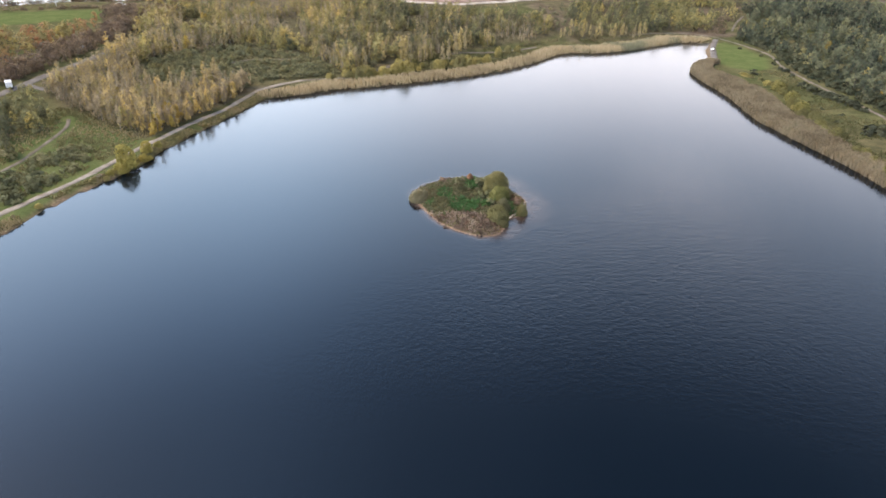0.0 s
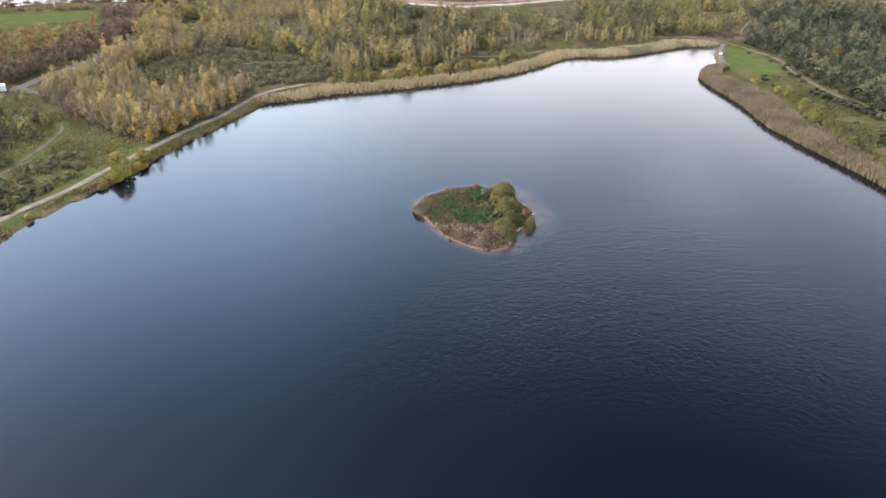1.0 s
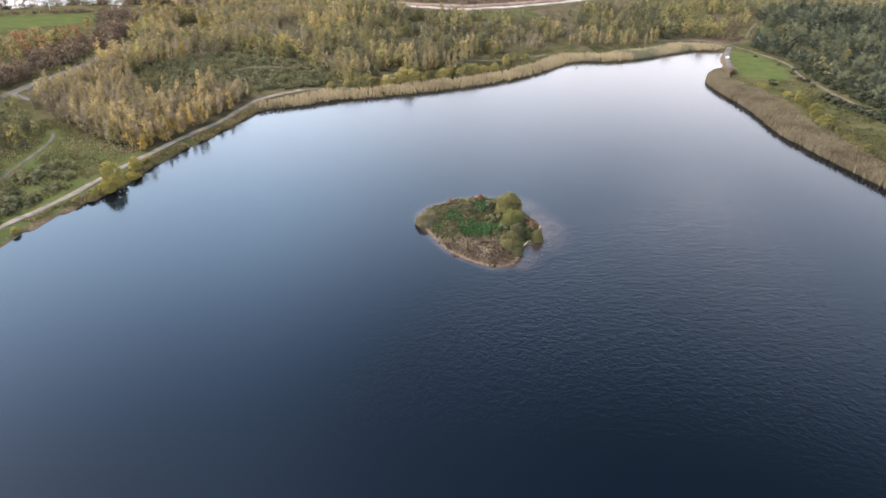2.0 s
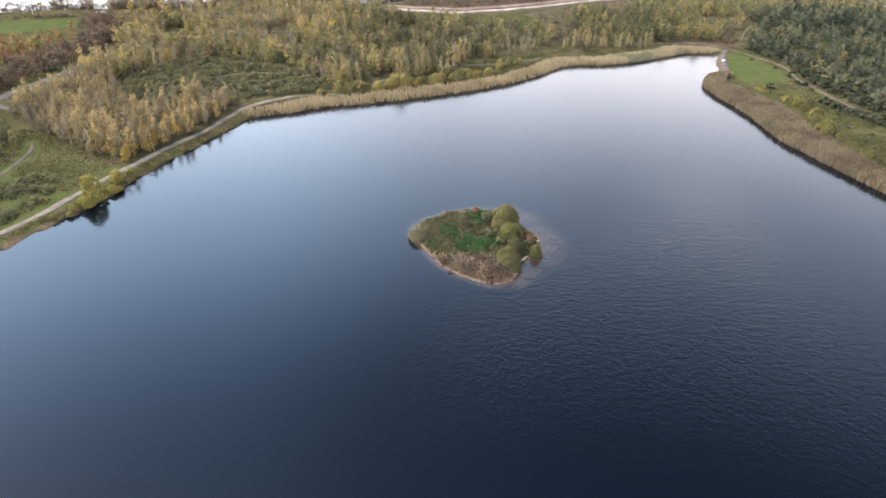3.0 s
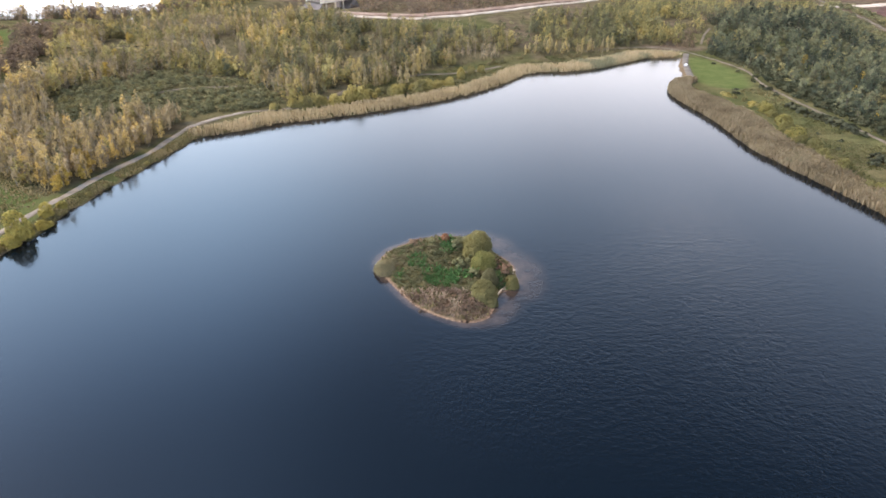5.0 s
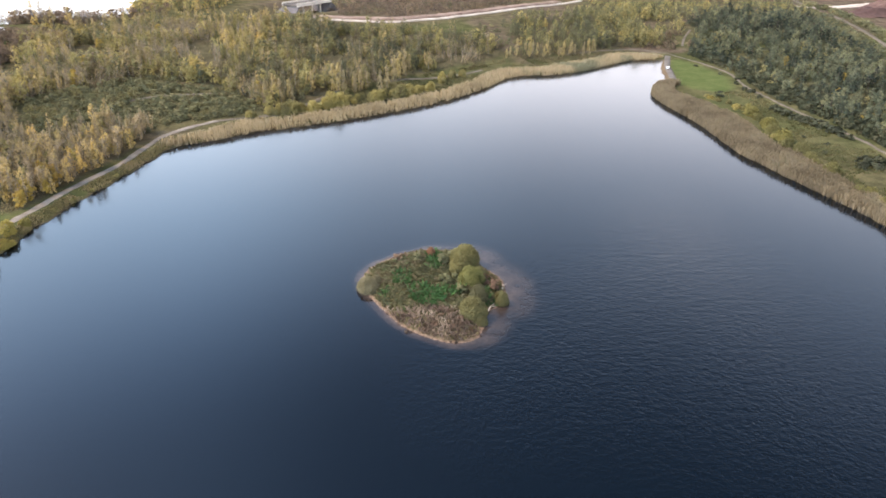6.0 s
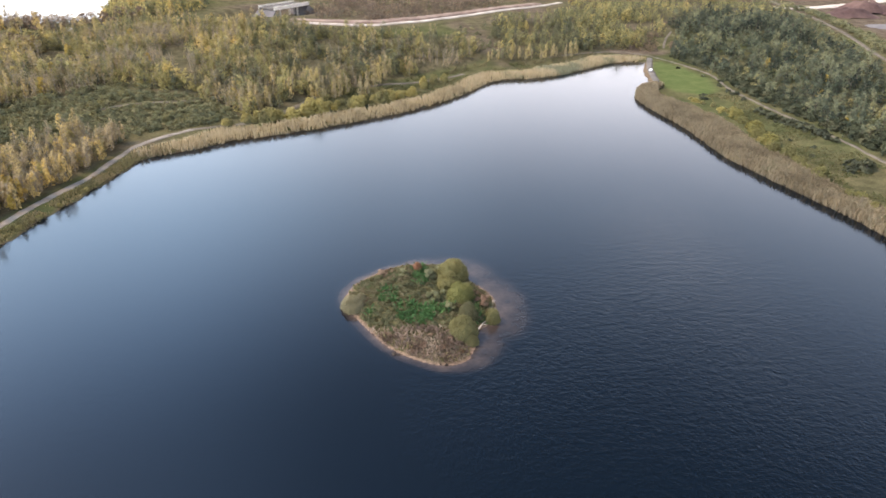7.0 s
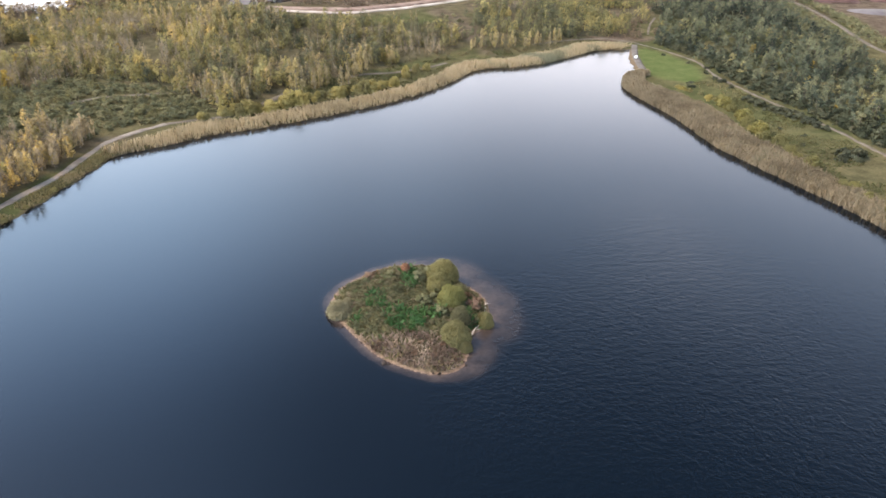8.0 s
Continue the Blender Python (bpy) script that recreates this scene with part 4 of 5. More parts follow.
mass("scrub_east", "gorse", scatter([(134, 358), (137.5, 330), (138, 318), (136, 304), (134.5, 291), (134.5, 270), (137, 247), (138.8, 225), (139.8, 205), (142, 180), (150, 190), (149, 225), (146, 270), (147, 330), (146, 366)], 1.7, None, 0.9), "dark bramble edge below the alder wood", 0.8, 1.6, 1.0, 170, category="scrub", leaf=BRAMBLE_AND_SHADE)
mass("scrub_slope", "gorse", scatter([(32, 405), (30, 370), (36, 348), (47, 346), (50, 372), (43, 400)], 3.6, None, 0.5), "dark gorse bushes on the bare brown slope", 0.6, 1.3, 0.9, 120, category="scrub")
mass("hedge_west", "thorn", scatter(HEDGE_WEST, 3.0), "leafless purple-brown hawthorn belt along the road", 0.7, 1.2, 1.0, 150, category="hedge")
mass("woodland_autumn", "autumn", scatter(AUTUMN_WEST, 4.2), "mixed orange and olive autumn trees below the field", 0.7, 1.15, 1.0, 130, lambda x, y: 0.22 + 0.6 * vnoise(x, y, 15, 3), vary=0.22)
mass("thorn_roadside", "thorn", scatter([(-148, 200), (-141, 203), (-143, 222), (-148, 232)], 2.6), "low brown thorn bushes beside the road", 0.3, 0.55, 0.8, 140, category="scrub")

# belts of trees and bushes farther off
mass("belt_far_lake", "thorn", scatter([(-300, 352), (-262, 382), (-205, 398), (-165, 398), (-140, 430), (-150, 446), (-172, 434), (-200, 426), (-232, 412), (-262, 398), (-310, 370)], 4.2, None, 0.8), "bare brown bushes on the far lake's shore", 0.9, 1.6, 1.0, 120, category="hedge")
mass("belt_far_lake_green", "dark", scatter([(-262, 382), (-205, 396), (-165, 396), (-140, 430), (-150, 444), (-172, 432), (-232, 408)], 5.2), "dark green trees on the far lake's shore", 0.55, 0.95, 0.8, 120, lambda x, y: 0.4 + 0 * x, category="hedge")
mass("belt_far_east", "mixed", scatter([(-168, 428), (-140, 424), (-118, 466), (-140, 560), (-196, 560), (-180, 488)], 4.4), "olive trees on the far lake's east shore", 0.9, 1.4, 1.0, 150, category="hedge")
mass("hedge_field", "thorn", scatter([(-300, 318), (-236, 347), (-203, 371), (-206, 374), (-238, 352), (-302, 324)], 2.4), "clipped dark hedge round the green field", 0.45, 0.6, 0.7, 110, category="hedge")
mass("thicket_west", "thorn", scatter([(-196, 330), (-180, 332), (-165, 330), (-160, 350), (-178, 362), (-204, 368)], 3.6), "bare purple-brown thicket beside the field", 0.8, 1.2, 1.0, 140, category="hedge")
mass("thicket_yellow", "autumn", scatter([(-176, 326), (-158, 318), (-150, 345), (-164, 372), (-182, 368)], 4.2), "yellow autumn trees above the hedge", 0.8, 1.2, 1.0, 160, lambda x, y: 0.72 + 0 * x)
mass("bushes_north", "thorn", scatter([(-50, 428), (-15, 420), (10, 436), (60, 490), (110, 540), (60, 640), (-60, 640), (-70, 520)], 4.6, lambda x, y: vnoise(x, y, 26, 4) > 0.42), "dark bushes on the open ground beyond the road", 0.6, 1.2, 1.0, 55, category="scrub")
mass("woodland_far", "mixed", scatter([(70, 530), (125, 545), (200, 530), (275, 560), (280, 640), (60, 660)], 5.0, None, 0.8), "far mixed woodland behind the road", 0.8, 1.2, 1.0, 50)
mass("hedge_quarry", "gorse", scatter([(276, 520), (262, 450), (250, 398), (235, 345), (226, 310), (232, 308), (242, 345), (257, 398), (268, 447), (284, 512)], 2.6), "dark hedge along the quarry track", 1.2, 2.0, 1.0, 90, category="hedge")
mass("scrub_quarry", "gorse", scatter([(268, 510), (246, 450), (222, 400), (205, 345), (225, 345), (240, 400), (252, 448)], 2.8), "dark gorse between wood and quarry track", 1.1, 2.0, 1.0, 90, category="scrub")
for _ in range(30):
    y = RNG.uniform(172, 284)
    x = float(np.interp(y, [160, 172, 190, 201, 213, 231, 250, 257, 270, 284], [114, 112.5, 111, 110.8, 111.2, 112.2, 115.4, 115.2, 114, 107])) + RNG.normal(0.4, 0.9)
    plant("willow", x, y, RNG.uniform(0.3, 0.6), "low olive sallow bush at the reed bed's edge", "low sallows behind the east reed bed", tall=0.75)
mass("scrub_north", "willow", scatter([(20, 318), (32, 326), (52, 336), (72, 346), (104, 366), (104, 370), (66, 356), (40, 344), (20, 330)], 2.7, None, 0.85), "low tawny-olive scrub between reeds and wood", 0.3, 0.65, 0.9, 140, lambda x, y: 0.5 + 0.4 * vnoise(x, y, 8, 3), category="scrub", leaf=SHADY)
mass("scrub_inlet", "thorn", scatter([(112, 377), (128, 372), (137, 370), (146, 380), (140, 404), (112, 392)], 3.0, None, 0.85), "tawny bare bushes behind the inlet", 0.35, 0.7, 0.9, 140, category="scrub")


# ---- the island ----
def in_island(count, keep, inset=0.6):
    p = np.column_stack((RNG.uniform(-13, 16, count), RNG.uniform(120, 155, count)))
    d = -signed(p[:, 0], p[:, 1], ISLAND)
    return p[(d > inset) & keep(p[:, 0], p[:, 1], d)]


def green_side(x, y, d):
    return y + 0.18 * (x + 4) + 3.0 * (vnoise(x, y, 3, 2) - 0.5) > 130.6


ISLAND_SCRUB = foliage("island_scrub_leaves", ((0.0, (0.068, 0.073, 0.042)), (0.35, (0.103, 0.102, 0.054)), (0.6, (0.145, 0.12, 0.073)), (0.8, (0.085, 0.118, 0.052)), (1.0, (0.17, 0.132, 0.088))), True)
mass("bramble_island", "gorse", in_island(2600, lambda x, y, d: green_side(x, y, d) & (d > 0.9)), "bramble and nettle hummocks covering the island", 0.25, 0.55, 0.75, 110, lambda x, y: 0.1 + 0.7 * vnoise(x, y, 5, 3), "scrub", leaf=ISLAND_SCRUB)
tufts("nettles_island", in_island(5200, lambda x, y, d: green_side(x, y, d) & (vnoise(x, y, 3.2, 5) > 0.72)), 0.7, 0.26, NETTLE, "bright green nettles in the island's hollows", 3, 0.18, lambda x, y: 0.2 + 0.5 * vnoise(x, y, 4, 6), "nettles", 0.6)
patch = in_island(5200, lambda x, y, d: np.hypot(x - 2.6, (y - 134) * 0.75) + 1.5 * vnoise(x, y, 2, 3) < 2.5)
tufts("nettle_patch_island", patch, 0.9, 0.3, NETTLE, "dense patch of bright green nettles", 3, 0.18, lambda x, y: 0.5 + 0 * x, "nettles", 0.6)
tufts("dead_herbs_island", in_island(5200, lambda x, y, d: ~green_side(x, y, d) & (d > 0.45)), 0.55, 0.22, DEADHERB, "tawny dead herbs on the island's front", 3, 0.2, lambda x, y: vnoise(x, y, 2.2, 3), "herbs", 0.45)
tufts("grass_island", in_island(2600, lambda x, y, d: (d < 2.6) & (vnoise(x, y, 4, 9) > 0.4)), 0.5, 0.2, GRASS, "pale grass along the island's rim", 3, 0.2, lambda x, y: 0.45 + 0.5 * vnoise(x, y, 4, 3), "grass", 0.4)

GROVE = "willow bushes on the island"
LIME = foliage("lime_willow_leaves", ((0.0, (0.135, 0.135, 0.052)), (1.0, (0.15, 0.147, 0.057))), False)
ASHEN = foliage("ashen_willow_leaves", ((0.0, (0.18, 0.162, 0.098)), (1.0, (0.2, 0.18, 0.108))), False)
for x, y, s, tall, v in ((7.6, 147.6, 1.06, 0.8, 0), (6.6, 143.9, 0.78, 0.85, 1), (9.4, 133.6, 0.66, 0.95, 3), (7.9, 128.9, 0.9, 0.86, 1), (10.2, 141.6, 0.55, 0.85, 3), (9.2, 126.8, 0.45, 0.8, 0)):
    plant("island_willow", x, y, s, "olive-green domed willow bush on the island", GROVE, v, tall)
plant("island_willow", 8.4, 139.2, 0.86, "yellow-green domed willow bush on the island", GROVE, 2, 0.85, leaf=LIME)
plant("island_willow", 13.4, 133.4, 0.52, "small dark olive willow overhanging the island's shore", GROVE, 2, 1.0)
plant("island_willow", -11.0, 138.0, 0.74, "grey-olive willow leaning over the water", GROVE, 0, 0.72, leaf=ASHEN)
plant("island_willow", -9.6, 140.0, 0.36, "grey-olive willow on the island's tip", GROVE, 3, 0.8, leaf=ASHEN)
plant("island_willow", 0.9, 150.4, 0.36, "small rust-orange hawthorn bush on the island", variant=1, tall=1.1, category="bush", leaf=foliage("rust_leaves", ((0.0, (0.22, 0.115, 0.07)), (1.0, (0.25, 0.135, 0.08))), False))
TAWNY = foliage("tawny_leaves", ((0.0, (0.16, 0.105, 0.075)), (1.0, (0.24, 0.165, 0.11))), False)
for x, y, s in ((12.2, 137.6, 0.9), (11.3, 139.8, 0.8), (-6.0, 148.6, 0.8), (-4.6, 149.6, 0.6), (13.2, 139.6, 0.5), (-2.2, 127.2, 0.32), (1.2, 125.4, 0.38), (4.2, 124.6, 0.34), (2.4, 127.6, 0.3), (-4.4, 129.0, 0.3), (5.6, 127.0, 0.36), (-0.6, 124.4, 0.25), (7.2, 124.0, 0.3)):
    plant("gorse", x, y, s, "tawny leafless bramble bush on the island", "brown bushes on the island", leaf=TAWNY)
for x, y, s in ((3.2, 147.4, 0.95), (-1.8, 148.2, 0.8), (5.2, 148.6, 1.0), (3.6, 139.5, 0.9), (6.2, 140.6, 0.9), (6.0, 135.6, 0.8)):
    plant("gorse", x, y, s, "dark green bramble bush on the island", "dark bushes on the island")


def rock(x, y, size, seed, label):
    bm = bmesh.new()
    bmesh.ops.create_icosphere(bm, subdivisions=2, radius=1)
    for v in bm.verts:
        n = noise.noise(v.co * 1.3 + Vector((seed * 3.1, 0, 0)))
        v.co = Vector((v.co.x * size, v.co.y * size * 0.75, v.co.z * size * 0.55)) * (1 + 0.45 * n)
    ob = part("rock", bm, ROCK)
    ob.location, ob.rotation_euler = (x, y, max(z_at(x, y), -0.1) + size * 0.15), (0, 0, seed * 1.7)
    return tagged(ob, label, "rock", "rocks on the island's shore")


for k, (x, y, s) in enumerate(((-3.6, 124.4, 0.55), (-2.9, 124.0, 0.35), (-0.2, 122.2, 0.25), (4.6, 121.1, 0.3), (3.7, 121.3, 0.22), (-10.3, 134.2, 0.35), (-7.1, 129.6, 0.22), (8.9, 122.9, 0.25))):
    rock(x, y, s, k + 1, "dark wet rock at the island's waterline")


def driftwood(x0, y0, x1, y1, r, label):
    top = new("fallen_branch")
    a, b = Vector((x0, y0, max(z_at(x0, y0), 0) + 0.15)), Vector((x1, y1, max(z_at(x1, y1), 0) + 0.35))
    top.location = a
    d = np.array(b - a)
    v, f = tube([np.zeros(3), d * 0.35 + (0.1, 0, 0.12), d * 0.7 + (-0.05, 0.1, 0.05), d], (r, r * 0.9, r * 0.7, r * 0.3), 7)
    new("trunk", raw_mesh("trunk", v, f, [DRIFTWOOD])).parent = top
    for u, w in ((0.45, 0.8), (0.7, -0.9)):
        s = d * u + (0, 0, 0.08)
        tip = s + np.array((math.cos(w) * 1.0, math.sin(w) * 1.0, 0.5))
        v, f = tube([s, (s + tip) / 2, tip], (r * 0.5, r * 0.35, r * 0.1), 5)
        new("limb", raw_mesh("limb", v, f, [DRIFTWOOD])).parent = top
    return tagged(top, label, "branch")


driftwood(9.9, 129.2, 12.2, 132.6, 0.16, "bleached fallen willow branch at the waterline")
driftwood(13.9, 137.0, 14.6, 140.0, 0.1, "bleached driftwood branch on the island's shingle")

# ---- banks ----
YELLOW = foliage("yellow_willow_leaves", ((0.0, (0.21, 0.185, 0.06)), (1.0, (0.27, 0.225, 0.068))), False)
for x, y, s, tall in ((-88.0, 148.4, 1.35, 1.15), (-87.4, 144.6, 0.85, 0.8), (-88.8, 142.2, 0.5, 0.8), (-87.2, 158.8, 0.85, 1.0), (-86.2, 163.0, 0.6, 0.8), (-85.4, 153.6, 0.8, 0.6)):
    plant("willow", x, y, s, "yellow-green willow bush beside the lakeside path", "willows on the west bank", tall=tall, leaf=YELLOW)
for x, y, s in ((-90.6, 137.6, 0.45), (-94.6, 122.0, 0.45), (-88.3, 139.8, 0.45), (-84.0, 171.0, 0.4), (-82.6, 176.5, 0.45), (-81.0, 183.0, 0.35), (-79.0, 192.5, 0.4)):
    plant("willow", x, y, s, "low olive bush between path and water", "low bushes on the west bank", tall=0.6)
for x, y in ((-104, 127), (-107, 131), (-103, 133), (-110, 127), (-106, 137), (-101, 124), (-112, 134), (-108, 122), (-103, 139), (-118, 128), (-116, 122), (-122, 133), (-121, 140), (-105, 118), (-113, 117),
             (-109, 142), (-119, 147), (-124, 148), (-100, 130), (-99.5, 136)):
    plant("gorse", x + RNG.normal(0, 0.6), y + RNG.normal(0, 0.6), RNG.uniform(0.7, 1.4), "dark green gorse bush on the rough meadow", "gorse bushes on the meadow")
DEEP_GREEN = foliage("deep_green_leaves", ((0.0, (0.05, 0.055, 0.038)), (1.0, (0.085, 0.088, 0.055))), False)
SALLOW = foliage("sallow_leaves", ((0.0, (0.12, 0.112, 0.05)), (1.0, (0.19, 0.168, 0.06))), False)
GOLD = foliage("gold_leaves", ((0.0, (0.33, 0.225, 0.065)), (1.0, (0.37, 0.285, 0.08))), False)
for x, y, s in ((-91.8, 172.0, 0.6), (-92.2, 176.0, 0.8), (-90.4, 184.5, 0.85), (-90.2, 180.5, 0.6), (-94.5, 188.0, 0.8), (-84.6, 207.5, 0.45), (-101, 195, 0.7), (-116, 199, 0.7), (-126, 214, 0.7), (-127.6, 368, 0.9), (-130, 293, 0.9), (-122, 268, 0.9), (-59, 269, 0.8), (-104, 318, 0.7), (-140, 330, 0.8), (154.8, 272.1, 0.6), (144, 238.6, 0.5), (165, 330, 0.7), (199, 372, 0.7), (173, 298, 0.5)):
    plant("autumn", x, y, s, "small golden-yellow autumn tree at the wood", "golden trees", leaf=GOLD)
for _ in range(60):
    u = RNG.uniform(0, 1)
    line = curve([(-112, 181.5), (-100, 175.5), (-91.5, 176), (-88.5, 186), (-86.5, 197), (-84.5, 208), (-83.5, 218), (-83, 228)], 1.0)
    x, y = line[int(u * (len(line) - 1))] + RNG.normal(0, 1.2, 2) - np.array((1.2, 0))
    if RNG.uniform(0, 1) < 0.6:
        plant("sapling", x, y, RNG.uniform(0.6, 1.1), "slender nearly leafless grey birch sapling", "saplings beside the lakeside path")
    else:
        plant("birch", x, y, RNG.uniform(0.5, 0.95), "thin pale-stemmed birch with sparse yellowing leaves", "birches beside the lakeside path")
for x, y, s in ((-50.2, 248.6, 0.75), (-47.5, 248.4, 0.9), (-44.5, 249.5, 0.95), (-41.6, 251, 0.8), (-37.3, 252, 0.85), (-33.9, 257.3, 0.85), (-31, 258.5, 0.95), (-28.2, 260, 0.9), (-25.2, 262.5, 0.7), (-19.5, 266.8, 0.75), (-16.6, 268.2, 0.85),
                (-14.0, 269.8, 0.8), (-9.2, 273.6, 0.9), (-6.5, 275.5, 0.8), (-1.5, 279, 0.6), (2.5, 284, 0.7), (6.4, 296, 0.75), (9.5, 300.5, 0.8), (13.5, 304, 0.55), (17, 309, 0.6), (-54, 246, 0.5), (-58.5, 244.5, 0.55)):
    plant("willow", x + RNG.normal(0, 0.8), y + RNG.normal(0.6, 0.9), s * RNG.uniform(0.75, 1.6), "rounded yellow-green willow bush behind the reeds", "willows behind the reed bed", tall=RNG.uniform(0.85, 1.2))
for k in range(22):
    x = -52 + k * 2.6 + RNG.normal(0, 1.0)
    plant("willow", x, 250.5 + (x + 48) * 0.71 + RNG.normal(0, 1.6), RNG.uniform(0.45, 0.85), "low olive sallow bush behind the reeds", "low sallows behind the reed bed", tall=RNG.uniform(0.7, 1.0))
for x, y, s in ((-54.0, 259.3, 0.8), (-52.6, 265.5, 0.85), (-49.7, 261.8, 0.75), (-45.7, 262, 0.6), (-33.0, 275.7, 0.95), (-31.0, 274.8, 1.0), (-29.0, 274.3, 0.85), (-25.3, 278.0, 0.75), (-23.4, 280.2, 0.7), (-15.9, 280.3, 0.75), (-13.6, 284.5, 0.85),
                (-11.3, 294.8, 0.95), (-9.3, 298.5, 1.0), (-7.1, 302.8, 0.95), (-5.4, 312.9, 0.6), (-47.5, 266, 0.65), (-21, 283, 0.6)):
    plant("poplar", x, y, s, "tall pale straw-coloured poplar at the clearing", "poplars at the clearing", tall=1.02)
for k in range(26):
    x = 40 + k * 1.9 + RNG.normal(0, 0.8)
    plant("poplar", x, 338 + (x - 40) * 0.42 + RNG.normal(0, 2.5) + 6, RNG.uniform(0.4, 0.75), "slim straw-yellow poplar above the reed bed", "slim poplars north of the reeds", tall=RNG.uniform(0.8, 1.1))
SALLOW_Y, SALLOW_X = [160, 172, 190, 201, 213, 231, 250, 257, 270, 284], [114, 112.5, 111, 110.8, 111.2, 112.2, 115.4, 115.2, 114, 107]
for y in np.linspace(170, 262, 17):
    y = y + RNG.normal(0, 2.4)
    plant("willow", float(np.interp(y, SALLOW_Y, SALLOW_X)) + RNG.normal(0, 0.6), y, RNG.uniform(0.75, 1.3), "yellow-olive sallow bush between reeds and grass", "sallows behind the east reed bed", tall=0.85, leaf=SALLOW)
for x, y, s in ((114.7, 280.5, 0.9), (126, 259.5, 0.9), (127, 254, 1.0), (127.5, 249, 0.9), (129, 244, 1.0), (130.5, 239, 1.1), (131.8, 233, 1.0), (132.5, 229, 0.8), (125.5, 205, 1.1), (128, 203, 1.3), (123, 202.5, 0.8), (130.5, 205.5, 0.9), (128.5, 290, 0.6), (129.8, 300, 0.6), (128, 276, 0.6),
                (128.2, 246.5, 0.9), (129.6, 241.5, 1.0), (131.2, 236, 1.1), (132.2, 231, 0.9), (126.4, 257, 0.8), (133, 225.5, 0.7), (124, 222, 0.4), (121, 230, 0.35), (119.5, 215, 0.4), (126.5, 336, 0.5), (130.5, 318, 0.5), (129, 285, 0.8), (133.8, 308, 0.6)):
    plant("gorse", x, y, s * 1.35, "dark gorse bush in the rough grass by the path", "gorse bushes by the east path", leaf=DEEP_GREEN)
for _ in range(60):
    u = RNG.uniform(0, 1)
    line = curve([(141, 356), (142.5, 330), (142, 296), (140, 272), (144, 240), (145, 212), (146, 190)], 1.0)
    x, y = line[int(u * (len(line) - 1))] + RNG.normal(0, 1.4, 2) + np.array((2.0, 0))
    plant("dark", x, y, RNG.uniform(0.45, 0.85), "dark green young alder at the wood's edge", "alders at the wood's edge")
for x, y, s in ((-202, 397, 1.1), (-193.6, 390, 1.15), (-187, 387, 1.0), (-177, 383.5, 1.05), (-174.8, 388, 0.9), (-228, 402, 0.9), (-246, 396, 0.8), (-215, 405, 0.7)):
    plant("birch", x, y, s * 1.25, "tall nearly bare birch by the far lake", "tall birches by the far lake")


# ---- built things ----
def posed(top, x, y, turn, lift=0.0, z=None):
    top.matrix_world = Matrix.Translation((x, y, (z_at(x, y) if z is None else z) + lift)) @ Matrix.Rotation(turn, 4, "Z")
    return top


def van(x, y, turn, label):
    """A parked panel van, 5.2 m long."""
    top = new("panel_van")
    bm = bmesh.new()
    side = [(-2.6, 0.45), (2.55, 0.45), (2.6, 0.95), (1.75, 1.2), (1.1, 2.1), (0.8, 2.3), (-2.5, 2.3), (-2.6, 2.15)]
    rows = [[bm.verts.new((px, w, pz)) for px, pz in side] for w in (-0.95, 0.95)]
    bm.faces.new(rows[0])
    bm.faces.new(rows[1][::-1])
    for i in range(len(side)):
        j = (i + 1) % len(side)
        bm.faces.new((rows[0][i], rows[1][i], rows[1][j], rows[0][j]))
    bmesh.ops.bevel(bm, geom=list(bm.edges), offset=0.06, segments=2, affect="EDGES")
    part("body", bm, WHITE_PAINT, top)
    bm = bmesh.new()
    q = [bm.verts.new(c) for c in ((1.74, -0.8, 1.24), (1.74, 0.8, 1.24), (1.16, 0.75, 2.06), (1.16, -0.75, 2.06))]
    bm.faces.new(q)
    bmesh.ops.translate(bm, verts=q, vec=(0.03, 0, 0.02))
    bmesh.ops.solidify(bm, geom=list(bm.faces), thickness=0.02)
    part("windscreen", bm, DARK_GLASS, top, "dark windscreen")
    for px in (-1.6, 1.6):
        for py in (-0.88, 0.88):
            bm = bmesh.new()
            bmesh.ops.create_cone(bm, cap_ends=True, segments=18, radius1=0.36, radius2=0.36, depth=0.24, matrix=Matrix.Translation((px, py, 0.36)) @ Matrix.Rotation(math.pi / 2, 4, "X"))
            part("wheel", bm, RUBBER, top)
    return tagged(posed(top, x, y, turn, 0.14), label, "van", "parked vans")


van(-155.6, 203, 2.25, "white panel van parked on the road's edge")
van(-164, 390, 0.3, "white panel van parked behind the far trees")
van(-205, 372, 0.6, "white panel van parked beside the field hedge")


def sign(x, y, turn):
    top = new("road_sign")
    bm = bmesh.new()
    box(bm, (0.1, 0.1, 2.6), (0, 0, 1.25), 0, 0.01)
    part("post", bm, GREY_STEEL, top)
    bm = bmesh.new()
    box(bm, (1.1, 0.05, 1.5), (0, -0.08, 2.1), 0, 0.015)
    part("board", bm, WHITE_PAINT, top, "plain white board")
    return tagged(posed(top, x, y, turn), "white rectangular sign on a steel post by the road", "sign")


sign(-159.6, 254.5, 0.6)


def lamp_post(x, y):
    top = new("lamp_post")
    v, f = tube([(0, 0, -0.1), (0, 0, 4), (0, 0, 8)], (0.13, 0.1, 0.07), 8)
    new("pole", raw_mesh("pole", v, f, [GREY_STEEL])).parent = top
    bm = bmesh.new()
    box(bm, (1.3, 0.28, 0.16), (0.5, 0, 8.0), 0, 0.04)
    part("lantern", bm, GREY_STEEL, top)
    return tagged(posed(top, x, y, 0.4), "pale galvanised lamp post behind the field hedge", "lamp post")


lamp_post(-237, 362)


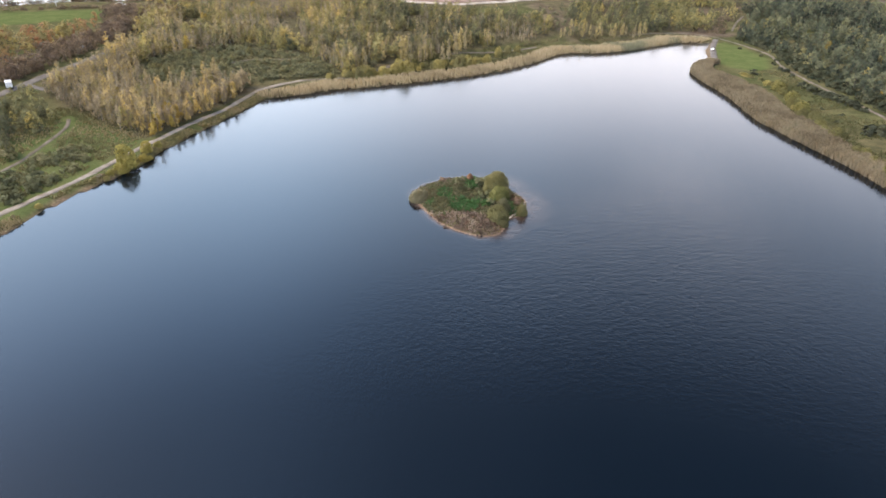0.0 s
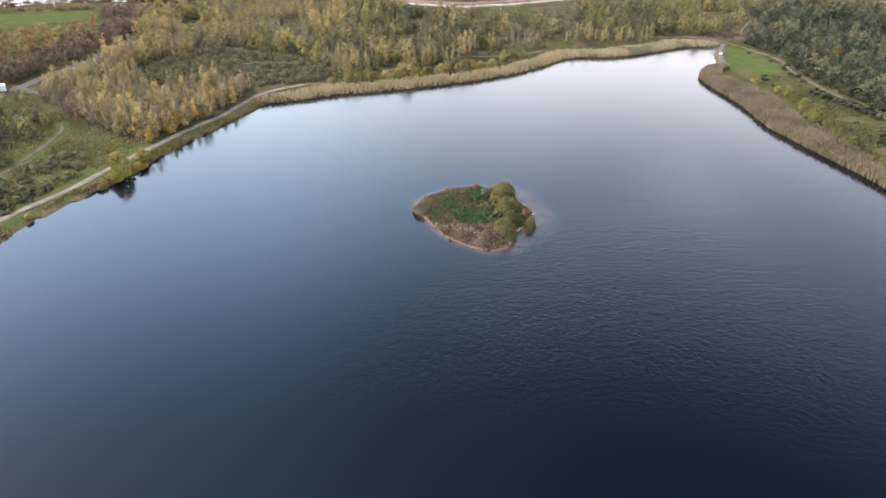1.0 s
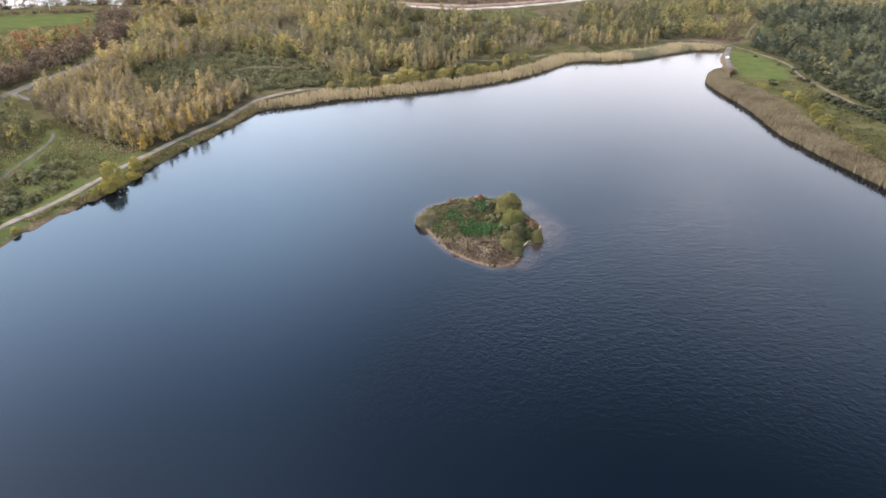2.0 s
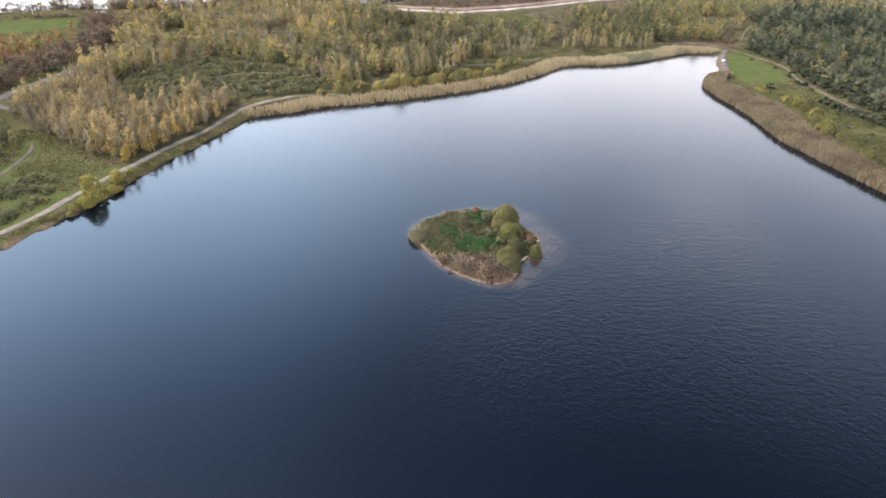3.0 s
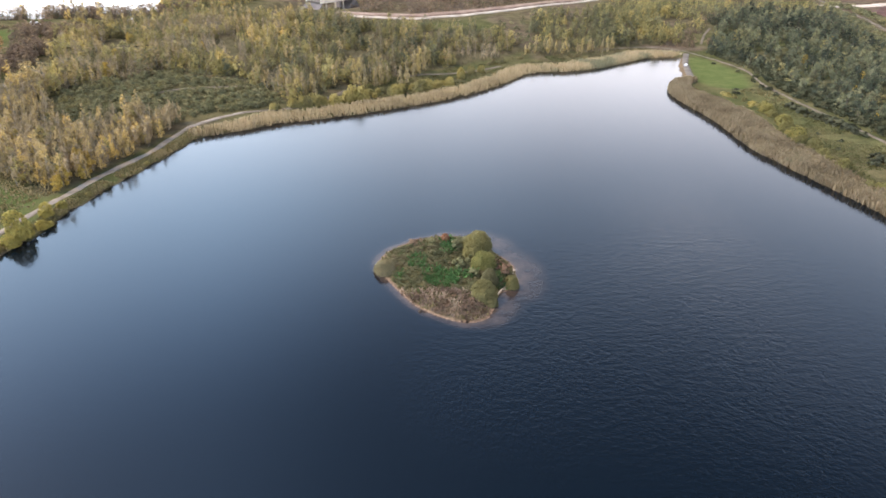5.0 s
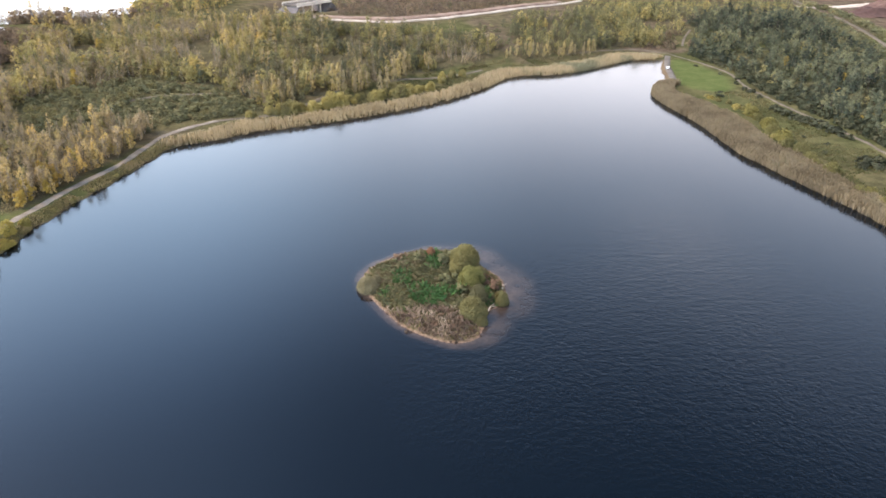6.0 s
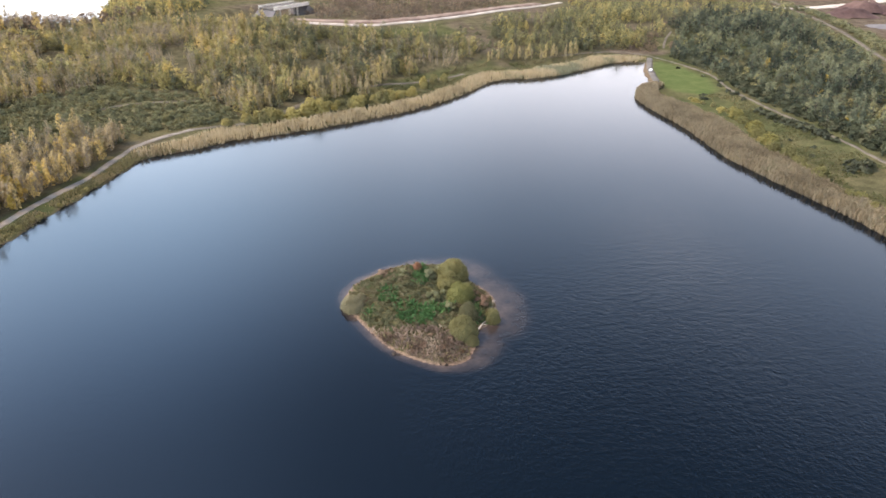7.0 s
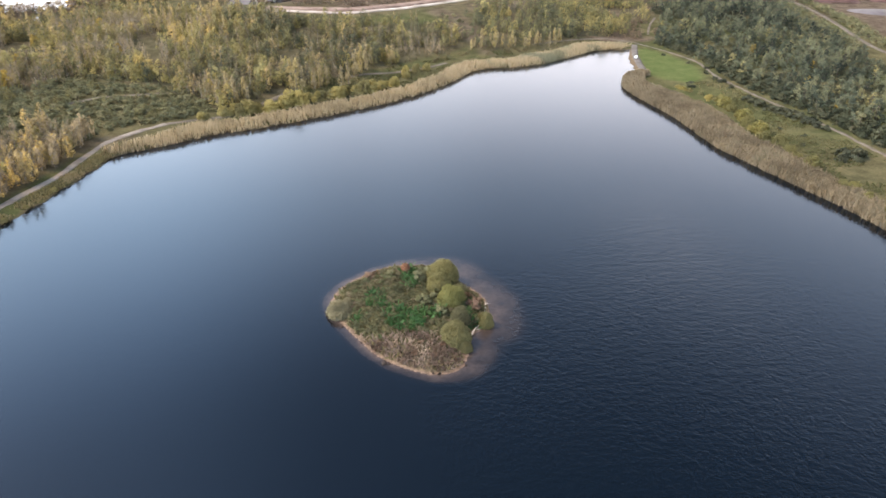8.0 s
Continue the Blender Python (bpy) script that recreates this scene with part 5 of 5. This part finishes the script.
def dinghy(x, y, turn):
    """A small open boat, drawn up on the slip."""
    top = new("dinghy")
    bm = bmesh.new()
    rings = []
    for k in range(9):
        u = k / 8
        w = 0.75 * (1 - max(0, (u - 0.35) / 0.65) ** 2.2) + 0.02
        px, rise = -1.5 + 3.0 * u, 0.16 * u ** 3
        rings.append([bm.verts.new((px, w * a, 0.04 + rise + h)) for a, h in ((-1, 0.55), (-0.9, 0.2), (-0.45, 0.0), (0.45, 0.0), (0.9, 0.2), (1, 0.55))])
    for a, b in zip(rings, rings[1:]):
        for i in range(5):
            bm.faces.new((a[i], a[i + 1], b[i + 1], b[i]))
    bm.faces.new(rings[0])
    bmesh.ops.recalc_face_normals(bm, faces=bm.faces)
    bmesh.ops.solidify(bm, geom=list(bm.faces), thickness=0.04)
    part("hull", bm, WHITE_PAINT, top)
    for px in (-0.8, 0.2):
        bm = bmesh.new()
        box(bm, (0.28, 1.25 if px < 0 else 1.3, 0.04), (px, 0, 0.42), 0, 0.01)
        part("thwart", bm, WOODEN, top, "wooden seat board")
    return tagged(posed(top, x, y, turn, 0.1), "small white dinghy drawn up on the slipway", "boat")


dinghy(112.3, 332.2, 1.1)
ribbon("slipway", [(122, 361), (118.5, 351), (114, 338), (110, 322), (107, 309)], 2.6, ASPHALT, "grey gravel slipway at the inlet's head", "slipway", 0.06, 0.5)


def park_bench(x, y):
    """A wooden bench beside the path."""
    top = new("bench")
    for k, (py, pz, tilt) in enumerate(((-0.12, 0.45, 0), (0.08, 0.45, 0), (0.22, 0.66, 1), (0.25, 0.84, 1))):
        bm = bmesh.new()
        box(bm, (1.6, 0.16 if not tilt else 0.04, 0.04 if not tilt else 0.14), (0, py, pz), 0, 0.008)
        part("slat", bm, WOODEN, top)
    for px in (-0.65, 0.65):
        bm = bmesh.new()
        box(bm, (0.08, 0.4, 0.45), (px, 0.02, 0.2), 0, 0.01)
        part("leg", bm, WOODEN, top)
    return tagged(posed(top, x, y, 1.35), "weathered wooden bench beside the lakeside path", "bench")


park_bench(-90.3, 140.0)


def road_bridge():
    """A concrete flyover with two pale parapets."""
    top = new("road_bridge")
    a, b = Vector((-79, 452, 9.0)), Vector((-62, 480, 9.0))
    length, turn = (b - a).length, math.atan2(b.y - a.y, b.x - a.x)
    top.matrix_world = Matrix.Translation((a + b) / 2) @ Matrix.Rotation(turn, 4, "Z")
    bm = bmesh.new()
    box(bm, (length, 11, 0.9), (0, 0, -0.45), 0, 0.06)
    part("deck", bm, ASPHALT, top, "grey asphalt deck")
    for s in (-1, 1):
        bm = bmesh.new()
        box(bm, (length, 0.7, 2.0), (0, s * 5.85, -0.1), 0, 0.08)
        part("parapet", bm, CONCRETE, top, "pale concrete parapet")
    for px in (-length / 4, length / 4):
        for py in (-3.2, 3.2):
            bm = bmesh.new()
            bmesh.ops.create_cone(bm, cap_ends=True, segments=14, radius1=0.6, radius2=0.6, depth=7, matrix=Matrix.Translation((px, py, -4.4)))
            part("pier", bm, CONCRETE, top)
    for s in (-1, 1):
        bm = bmesh.new()
        base = [bm.verts.new((s * (length / 2 + px), py, pz)) for px, py, pz in ((-1, -6.2, -0.9), (-1, 6.2, -0.9), (8, 9, -8), (8, -9, -8), (-7, -6.2, -8), (-7, 6.2, -8))]
        for f in ((0, 1, 2, 3), (0, 1, 5, 4), (0, 3, 4), (1, 2, 5), (2, 3, 4, 5)):
            bm.faces.new([base[i] for i in f])
        part("abutment", bm, QUARRY, top, "grey stone-faced abutment")
    return tagged(top, "pale concrete road bridge beyond the wood", "bridge")


road_bridge()


def heap(x, y, w, d, h, seed, material, label):
    n = 26
    u, v = np.meshgrid(np.linspace(-1, 1, n), np.linspace(-1, 1, n))
    r = np.sqrt(u * u + v * v)
    z = h * np.clip(1.15 - r, 0, 0.75) / 0.75 * (0.75 + 0.5 * vnoise(u * 3, v * 3, 0.8, seed)) - 0.4
    px, py = x + u * w, y + v * d
    g = heights(px, py)
    i = np.arange(n * n).reshape(n, n)
    quads = np.stack((i[:-1, :-1], i[:-1, 1:], i[1:, 1:], i[1:, :-1]), -1).reshape(-1, 4)
    ob = new("spoil_heap", raw_mesh("spoil_heap", np.stack((px, py, g + z), -1).reshape(-1, 3), quads, [material]))
    return tagged(ob, label, "spoil heap", "heaps in the quarry")


heap(296, 474, 18, 12, 5.0, 1, SPOIL, "red-brown spoil heap in the quarry")
heap(322, 498, 20, 14, 7.0, 2, SPOIL, "tall red-brown spoil heap in the quarry")
heap(345, 478, 22, 13, 6.0, 3, SPOIL, "broad red-brown spoil heap in the quarry")
heap(300, 430, 22, 12, 1.6, 4, QUARRY, "low grey heap on the quarry floor")
ribbon("road_pit", [(266, 512), (295, 514), (333, 534), (384, 563), (450, 600)], 9.0, HAULROAD, "chalk-white haul road across the quarry", "road", 0.3, 0.8)
